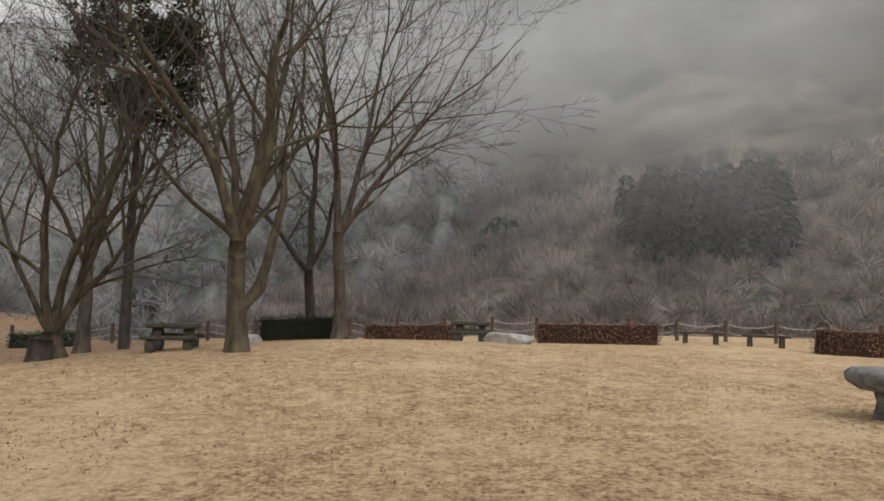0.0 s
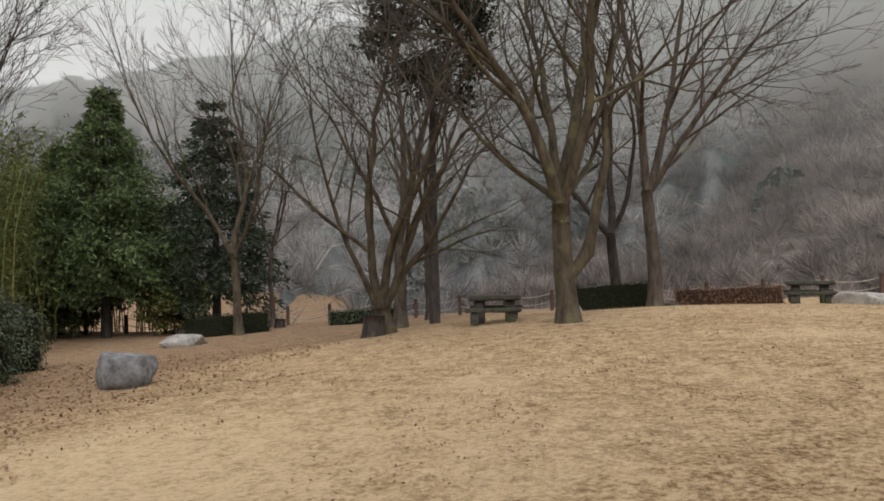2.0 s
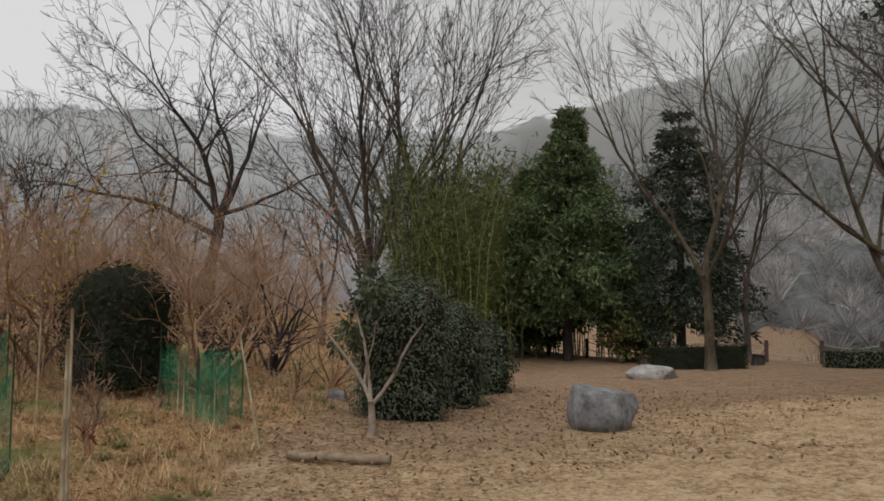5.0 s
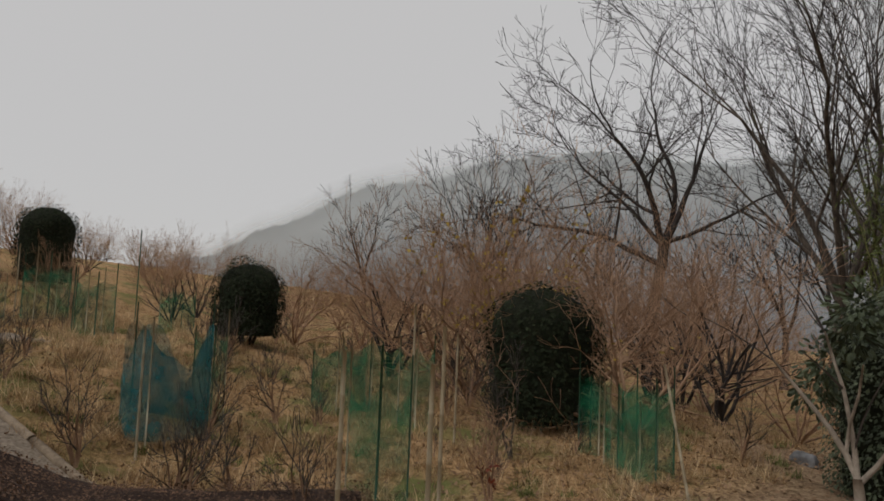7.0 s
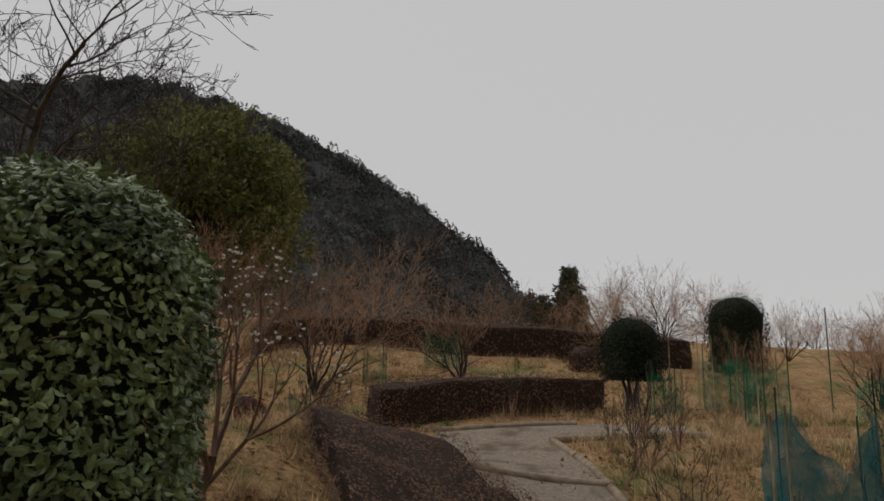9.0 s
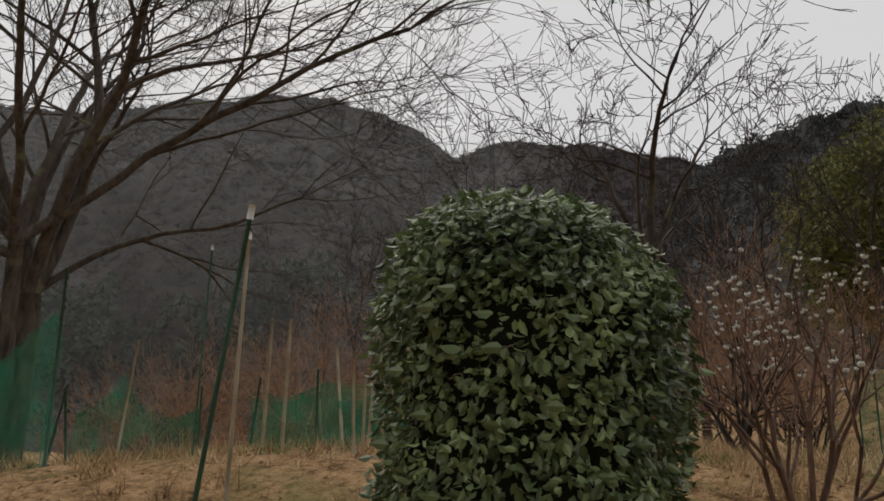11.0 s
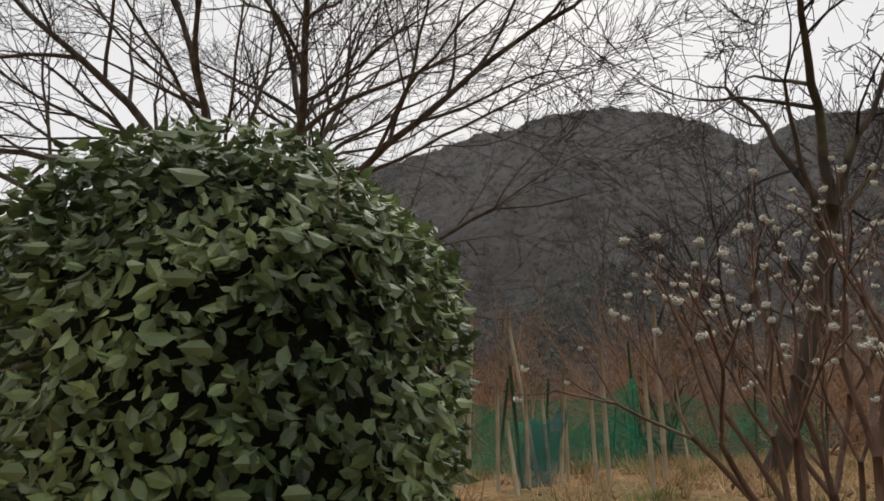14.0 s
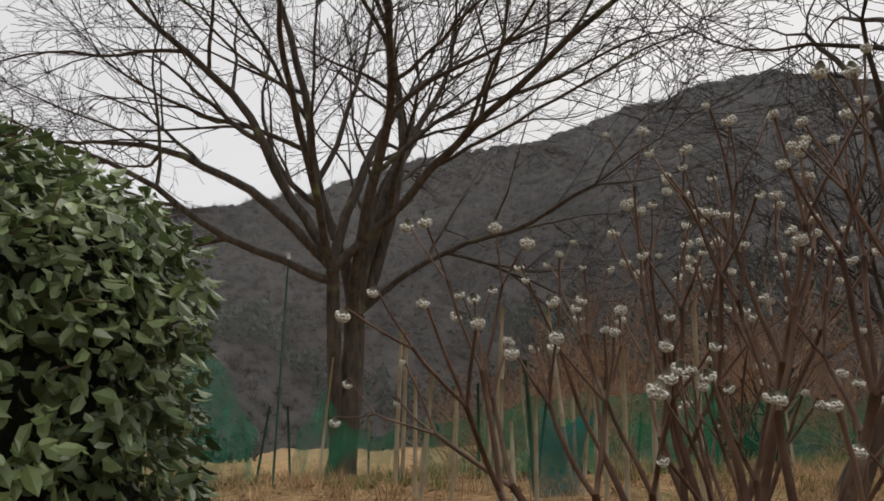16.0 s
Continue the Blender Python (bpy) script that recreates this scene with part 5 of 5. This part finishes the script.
# ---- garden path ----
ux, uy = -0.585, -0.81
path = thing("garden_path", -12.6, 1.75, 0, "narrow sandy path with log edging and log steps", "path")
m = Mesher()
for s0, s1, c0, c1 in ((0.2, 6.6, -1.55, -0.02), (5.35, 6.6, -0.02, 2.4)):
    ns, nc, base = 60, 10, len(m.v)
    for j in range(ns + 1):
        for i in range(nc + 1):
            s, c = s0 + (s1 - s0) * j / ns, c0 + (c1 - c0) * i / nc
            x, y = -12.6 + ux * s + uy * c, 1.75 + uy * s - ux * c
            m.v.append(Vector((x + 12.6, y - 1.75, ground_z(x, y) + 0.045 + 0.012 * noise.noise(Vector((x * 4, y * 4, 0))))))
    for j in range(ns):
        for i in range(nc):
            o = base + j * (nc + 1) + i
            m.f.append((o, o + 1, o + nc + 2, o + nc + 1))
part_mesh("surface", m.mesh("surface", PATH_SOIL), path)


def log(parent, name, x0, y0, x1, y1, r, seed):
    m = Mesher()
    n = 7
    pts = []
    for i in range(n + 1):
        f = i / n
        x, y = x0 + (x1 - x0) * f, y0 + (y1 - y0) * f
        pts.append(Vector((x + 12.6, y - 1.75, ground_z(x, y) + 0.05 + 0.012 * noise.noise(Vector((x * 2, y * 2, seed))))))
    m.ring_tube(pts, [r * (1 + 0.1 * noise.noise(Vector((i, seed, 0)))) for i in range(n + 1)], 9)
    part_mesh(name, m.mesh(name, LOG_WOOD), parent)


def on_path(s, c):
    return -12.6 + ux * s + uy * c, 1.75 + uy * s - ux * c


for k in range(4):
    a, b = on_path(0.2 + 1.3 * k, 0.0), on_path(0.2 + 1.3 * k + 1.27, 0.0)
    log(path, "edge_log", *a, *b, 0.05, k)
for k, (s, c) in enumerate(((2.85, 0.05), (6.6, 0.7))):
    a, b = on_path(s, -1.55), on_path(s, c)
    log(path, "step_log", *a, *b, 0.055, 20 + k)
a, b = on_path(5.35, 0.0), on_path(5.3, 2.2)
log(path, "edge_log", *a, *b, 0.05, 31)
log(path, "edge_log", -11.9, 6.9, -11.0, 7.7, 0.05, 40)


# ---- flowering paperbush ----
def paperbush(x, y, height, seed, flowers, label):
    rng = random.Random(seed)
    t = thing("paperbush", x, y, ground_z(x, y), label, "shrub", "flowering paperbushes")
    tips = []

    def fork(parent, p, d, L, r, lv):
        pts, radii = [p], [r]
        for i in range(5):
            d = (d + unit(rng) * 0.09 + Vector((0, 0, 0.06))).normalized()
            p = p + d * (L / 5)
            pts.append(p)
            radii.append(r * (1 - 0.2 * (i + 1) / 5))
        wood = Mesher()
        wood.ring_tube(pts, radii, 8 if r > 0.008 else 5)
        ob = part_mesh("twig" if lv else "branch", wood.mesh("twig" if lv else "branch", PAPER_BARK), parent)
        if lv == 4 or (lv == 3 and rng.random() < 0.5):
            tips.append((p, d))
            return
        turn = rng.uniform(0, 2 * math.pi)
        for k in range(3 if lv in (0, 2) else 2):
            side = d.cross(Vector((math.cos(turn + 2.1 * k), math.sin(turn + 2.1 * k), 0.2))).normalized()
            fork(parent if lv else ob, p - d * radii[-1], (d + side * rng.uniform(0.3, 0.6)).normalized(), L * rng.uniform(0.6, 0.85), radii[-1] * 0.78, lv + 1)

    foot = [Vector((0, 0, -0.1)), Vector((0.02, 0.0, 0.12)), Vector((-0.02, 0.02, 0.26)), Vector((-0.04, 0.03, 0.36))]
    trunk = Mesher()
    trunk.ring_tube(foot, [0.05, 0.04, 0.034, 0.028], 9)
    part_mesh("trunk", trunk.mesh("trunk", PAPER_BARK), t)
    for k in range(8):
        a = 2 * math.pi * (k + rng.uniform(-0.25, 0.25)) / 8
        lean = rng.uniform(0.5, 0.9) if k % 2 else rng.uniform(0.1, 0.5)
        fork(t, foot[1 + k % 3].copy(), Vector((math.cos(a) * math.sin(lean), math.sin(a) * math.sin(lean), math.cos(lean))), height * rng.uniform(0.28, 0.36), 0.017, 0)
    head, cap = Mesher(), Mesher()
    for k in range(22):
        a = math.pi * (3 - 5 ** 0.5) * k
        f = (k + 0.5) / 22
        e = math.pi / 2 * f
        o = Vector((math.cos(a) * math.sin(e), math.sin(a) * math.sin(e), -math.cos(e)))
        head.ring_tube([o * 0.004 + Vector((0, 0, -0.004)), o * 0.011 + Vector((0, 0, -0.004)), o * 0.016 + Vector((0, 0, -0.004))], [0.004, 0.0062, 0.0045], 5)
    cap.ring_tube([Vector((0, 0, 0.012)), Vector((0, 0, 0.003)), Vector((0, 0, -0.006))], [0.004, 0.009, 0.013], 8)
    head_mesh, cap_mesh = head.mesh("flower_head", PETAL), cap.mesh("bract", SEPAL)
    rng.shuffle(tips)
    for p, d in tips[:flowers]:
        o = part_mesh("flower_head", head_mesh, t)
        o.location = p - Vector((0, 0, 0.01))
        s = rng.uniform(0.6, 1.1)
        o.scale = (s, s, s)
        o.rotation_euler = (rng.uniform(-0.5, 0.5), rng.uniform(-0.5, 0.5), rng.uniform(0, 6))
        c = part_mesh("bract", cap_mesh, o)
    return t


paperbush(-9.68, -0.38, 1.55, 5, 300, "leafless paperbush hung with drooping cream flower heads")


def in_garden(x, y):
    return -(x + 7.5) * 0.6 + (4.3 - y) * 0.8 > 1.0 or (x < -13.5 and y < 9)


def off_path(x, y):
    dx, dy = x + 12.6, y - 1.75
    s, c = dx * ux + dy * uy, dx * uy - dy * ux
    return not (-4 < s < 6.8 and -2.9 < c < 0.05) and not (5.3 < s < 6.8 and 0 < c < 2.4)


# ---- bare garden shrubs ----
sh1 = shrub("garden_shrub", -15.7, 7.3, "bare spreading shrub with tan twigs before a clipped bush", 3.0, 201, stems=7, spread=62, dots=(LEAF_YELLOW, 420, 0.05), trop=0.02)
sh2 = shrub("garden_shrub", -18.6, 5.4, "bare reddish-brown shrub with dense twigs", 3.2, 202, stems=8, spread=60, trop=0.02)
sh3 = shrub("garden_shrub", -21.0, 4.0, "bare dark shrub with upright twigs", 3.2, 203, TWIG_DARK, TWIG_RED, 8, 50)
shrub("garden_shrub", -18.2, 6.0, "bare shrub still holding yellow leaves", 3.6, 204, stems=6, spread=34, dots=(LEAF_YELLOW, 1500, 0.08))
shrub("sapling", -14.6, 5.5, "tiny pale bare sapling", 1.2, 205, BARK_PALE, TWIG, 2, 20, group="saplings")
shrub("sapling", -12.7, 5.0, "young shoot with wilted red leaves", 0.75, 206, TWIG_RED, TWIG_RED, 3, 14, dots=(LEAF_RED, 90, 0.07), group="saplings")
SMALL = 0.72
spots = [(-24.0, 5.5), (-26.5, 9.0), (-22.5, 8.2), (-24.5, 12.0), (-20.4, 9.8), (-28.5, 12.5), (-27.5, 5.0), (-31.0, 8.0), (-23.0, 1.8), (-33.5, 12.5), (-30.5, 3.5), (-19.4, 11.6), (-22.0, 14.0),
         (-36.0, 7.5), (-34.0, 2.0), (-38.0, 12.0), (-17.8, 9.4), (-25.4, 3.2), (-29.0, 15.0),
         (-15.5, -8.5), (-18.5, -7.5), (-14.0, -10.5), (-11.8, -9.5), (-16.0, -13.0), (-20.5, -13.5), (-12.6, -13.5), (-24.5, -12.0), (-9.6, -11.5),
         (-6.0, -8.5), (-7.8, -9.8), (-4.6, -10.5), (-10.4, -7.6), (-6.6, -12.5), (-3.4, -8.4), (-12.8, -17.0), (-8.8, -15.0), (-5.0, -14.0), (-17.0, -17.0), (-30.0, -12.5), (-34.0, -9.0), (-38.0, -12.0), (-42.0, -16.0), (-37.0, -5.5), (-46.0, -9.0), (-45.0, -22.0), (-33.0, -17.0), (-27.0, -9.6), (-31.0, -6.5), (-35.0, -10.5), (-26.5, -2.0), (-31.0, -2.5), (-33.0, 0.5), (-24.6, -7.6), (-40.0, -1.0), (-44.0, -4.0), (-50.0, -13.0), (-55.0, -20.0), (-25.5, -4.6), (-29.0, -0.4), (-33.5, -4.4), (-36.0, -2.4), (-28.6, -9.0), (-38.5, -6.8), (-30.5, 0.8), (-34.5, -7.6), (-21.4, 6.4), (-19.8, 7.6), (-23.4, 10.2), (-2.0, -11.0), (0.0, -13.2), (2.2, -14.0), (4.2, -13.0), (-4.0, -15.5), (3.0, -17.0), (-1.0, -17.0), (6.0, -15.5), (-6.4, -17.4), (-8.4, -18.6), (1.2, -10.8), (5.0, -18.5), (-10.8, -12.2), (-7.6, -13.8), (-2.6, -13.4)]
rs = random.Random(77)
for k, (x, y) in enumerate(spots):
    src = (sh2, sh3, sh1)[k % 3] if k % 5 else sh3
    o = copy_thing(src, pose(x, y, ground_z(x, y), 0, 0, rs.uniform(0, 360)) @ Matrix.Scale(rs.uniform(0.75, 1.15) * (SMALL if x < -22 and y < 4 else 0.8 if y < 0 else 1), 4))


weed = shrub("dead_weed", -12.0, 3.4, "thin dead brown weed stems in the garden grass", 0.9, 210, TWIG_RED, TWIG, 4, 22, group="dead weeds", levels=2)
for k in range(110):
    a, r = rs.uniform(0, 6.283), rs.uniform(1.5, 10)
    x, y = -15.5 + math.cos(a) * r, 0.8 + math.sin(a) * r * 0.8
    if in_garden(x, y) and off_path(x, y) and x < -12.4:
        copy_thing(weed, pose(x, y, ground_z(x, y), 0, 0, rs.uniform(0, 360)) @ Matrix.Scale(rs.uniform(0.45, 1.1), 4))


# far bare trees along the terrace and the thicket
far_tree = bare_tree("tree", -46.0, 22.0, "leafless tree in the grey woodland behind the garden", [(0, 0, 2, 2.6, 0.16, 9), (2.2, 60, 14, 4.4, 0.1, 0), (2.2, 200, 20, 4.2, 0.09, 0), (2.2, 320, 18, 4.4, 0.09, 0)], 71, BARK_DARK, TWIG_DARK, 1, "woodland behind the garden", levels=3, tip=0.012, seg=0.6, chance=0.75)
for x, y, s in ((-42.0, 26.0, 1.1), (-36.5, 20.5, 0.95), (-52.0, 17.0, 1.1), (-50.0, 9.0, 1.0), (-58.0, 12.0, 1.2), (-44.0, 8.0, 0.9), (-62.0, 22.0, 1.2), (-38.0, 30.0, 1.2), (-34.0, 25.0, 1.0), (-46.0, 33.0, 1.2), (-55.0, 2.0, 0.8),
                (-9.0, -21.0, 1.0), (-14.0, -23.0, 1.1), (-4.0, -20.0, 1.0), (-12.0, -28.0, 1.2), (-5.5, -27.0, 1.2), (1.0, -24.0, 1.1), (-18.0, -25.0, 1.0)):
    copy_thing(far_tree, pose(x, y, ground_z(x, y), 0, 0, rs.uniform(0, 360)) @ Matrix.Scale(s, 4))


# forked sapling before the camellia row
sap = bare_tree("sapling", -12.45, 8.35, "pale forked sapling with a small leafy top", [(0, 0, 2, 0.6, 0.05, 9), (0.45, 150, 20, 1.3, 0.035, 2), (0.4, 330, 34, 1.3, 0.03, 2), (0.5, 60, 10, 1.4, 0.03, 2)], 88, SAP_BARK, TWIG, 1, "saplings", levels=3, seg=0.25)
m = Mesher()
for c in ((-0.25, 0.1, 1.75), (-0.5, 0.0, 1.45), (-0.05, 0.1, 2.0), (-0.35, 0.15, 1.95), (-0.7, 0, 1.2)):
    for _ in range(120):
        d = unit(rs)
        m.leaf(Vector(c) + d * rs.uniform(0.1, 0.27), (d + Vector((0, 0, -0.4))).normalized(), d.cross(unit(rs)).normalized(), 0.1, 0.05)
part_mesh("leaves", m.mesh("leaves", LEAF_GREY, False), sap)


# ---- far field beyond the bank ----
for k, (x, y, w, h, rz, label) in enumerate(((20.0, -13.0, 5.5, 0.35, 50, "pale low retaining wall in the field below"), (26.0, -12.0, 7.0, 0.3, 55, "pale kerb along the field road below"), (23.5, -16.0, 4.0, 0.4, 48, "low pale wall beside the field road"))):
    t = thing("low_wall", x, y, ground_z(x, y) - 0.1, label, "wall", "low walls in the valley field", rz)
    box_part("wall_body", t, CONCRETE, (0, 0, h / 2), (w, 0.3, h), 0.03)
    box_part("coping", t, CONCRETE, (0, 0, h + 0.03), (w + 0.06, 0.38, 0.07), 0.02)


# ---- grasses, leaf litter ----
def scatter_grass(name, label, cx, cy, radius, count, blades, hgt, mat, seed, keep, spread=0.5, width=0.006):
    rng = random.Random(seed)
    m = Mesher()
    while count > 0:
        count -= 1
        a, r = rng.uniform(0, 2 * math.pi), radius * rng.random() ** 0.6
        x, y = cx + math.cos(a) * r, cy + math.sin(a) * r
        if not keep(x, y, noise.noise(Vector((x * 0.5, y * 0.5, seed)))):
            continue
        z = ground_z(x, y)
        for _ in range(blades):
            d = Vector((rng.uniform(-spread, spread), rng.uniform(-spread, spread), rng.uniform(0.4, 1))).normalized()
            m.blade(Vector((x + rng.uniform(-0.5, 0.5) * hgt, y + rng.uniform(-0.5, 0.5) * hgt, z - 0.01)), d, Vector((d.y, -d.x, 0.1)).normalized(), hgt * rng.uniform(0.4, 1.2), width)
    return tagged(new(name, m.mesh(name, mat, False)), label, "grass", kind="stuff")


scatter_grass("dry_grass", "tufts of dry straw grass in the garden", -12.5, 0.5, 15, 10000, 9, 0.15, STRAW, 301, lambda x, y, k: in_garden(x, y) and off_path(x, y) and k > -0.3, 1.0, 0.009)
scatter_grass("dry_grass_clump", "shaggy pale clumps of dead grass on the bank", -12.5, 0.0, 14, 1300, 46, 0.36, STRAW, 304, lambda x, y, k: in_garden(x, y) and off_path(x, y) and x < -9.3, 0.9, 0.01)
scatter_grass("dead_grass", "brown dead grass and weed litter between the garden plants", -15.0, 1.0, 15, 2600, 34, 0.26, DEAD_GRASS, 305, lambda x, y, k: in_garden(x, y) and off_path(x, y), 1.0, 0.011)
scatter_grass("green_grass", "clumps of green winter grass in the garden", -11.0, -1.2, 16, 3000, 46, 0.15, GREEN_GRASS, 302, lambda x, y, k: in_garden(x, y) and off_path(x, y) and k > 0.0, 0.9, 0.01)
scatter_grass("short_grass", "short dry meadow grass", -3.5, 9.0, 13, 34000, 4, 0.05, STRAW, 303, lambda x, y, k: not in_garden(x, y) and math.hypot(x + 6.5, y - 6.3) > 2.2, 1.3, 0.006)


def scatter_leaves(name, label, cx, cy, radius, count, size, seed, keep, mat=LITTER):
    rng = random.Random(seed)
    m = Mesher()
    for _ in range(count):
        a, r = rng.uniform(0, 2 * math.pi), radius * rng.random() ** 0.6
        x, y = cx + math.cos(a) * r, cy + math.sin(a) * r
        if not keep(x, y, noise.noise(Vector((x * 0.6, y * 0.6, seed)))):
            continue
        d = Vector((rng.uniform(-1, 1), rng.uniform(-1, 1), rng.uniform(-0.15, 0.5))).normalized()
        m.quad(Vector((x, y, ground_z(x, y) + 0.022)), d, d.cross(Vector((rng.uniform(-0.4, 0.4), rng.uniform(-0.4, 0.4), 1))).normalized(), size * rng.uniform(0.6, 1.3), size * 0.6)
    return tagged(new(name, m.mesh(name, mat, False)), label, "leaves", kind="stuff")


scatter_leaves("leaf_litter", "brown fallen leaves under the camellia row and shrubs", -12.5, 7.0, 9, 16000, 0.07, 311, lambda x, y, k: x < -8.5 + 1.5 * k)
scatter_leaves("leaf_litter", "scattered brown leaves on the meadow grass", -4.0, 9.0, 14, 22000, 0.042, 312, lambda x, y, k: k > -0.1 and not in_garden(x, y) and math.hypot(x + 6.5, y - 6.3) > 1.5)
scatter_leaves("leaf_litter", "brown fallen leaves in the garden grass", -12.0, -1.0, 12, 14000, 0.06, 313, lambda x, y, k: in_garden(x, y) and off_path(x, y))


# single broad leaves standing out from the near camellia
near = next(o for o in bpy.data.objects if o.name == "topiary")
lm = Mesher()
lm.leaf(Vector((0, 0, 0)), Vector((0, 1, 0)), Vector((1, 0, 0)), 0.07, 0.036, 0.16)
leaf_mesh = lm.mesh("leaf", LEAF, False)
rl = random.Random(5)
for p, n in surface_points("dome", 1.2, 1.2, 2.29, 240, rl, 0.3):
    o = part_mesh("leaf", leaf_mesh, near)
    o.location = p + n * 0.03
    o.rotation_euler = (n + Vector((0, 0, 0.2)) + unit(rl) * 0.4).to_track_quat("Z", "X").to_euler()
    o.scale = [rl.uniform(0.8, 1.2)] * 3

# bare tan twigs that have grown out of the near camellia
tw = Mesher()
for p, n in surface_points("dome", 1.13, 1.13, 2.27, 150, rl, 0.3):
    q, d = p - n * 0.03, (n * 0.5 + unit(rl) + Vector((0, 0, 0.3))).normalized()
    pts = [q]
    for _ in range(4):
        d = (d + unit(rl) * 0.4).normalized()
        q = q + d * rl.uniform(0.02, 0.045)
        pts.append(q)
    tw.ring_tube(pts, [0.0032, 0.003, 0.0026, 0.002, 0.0014], 5)
part_mesh("bare_growth", tw.mesh("bare_growth", VINE), near, "bare tan twigs")["kind"] = "stuff"
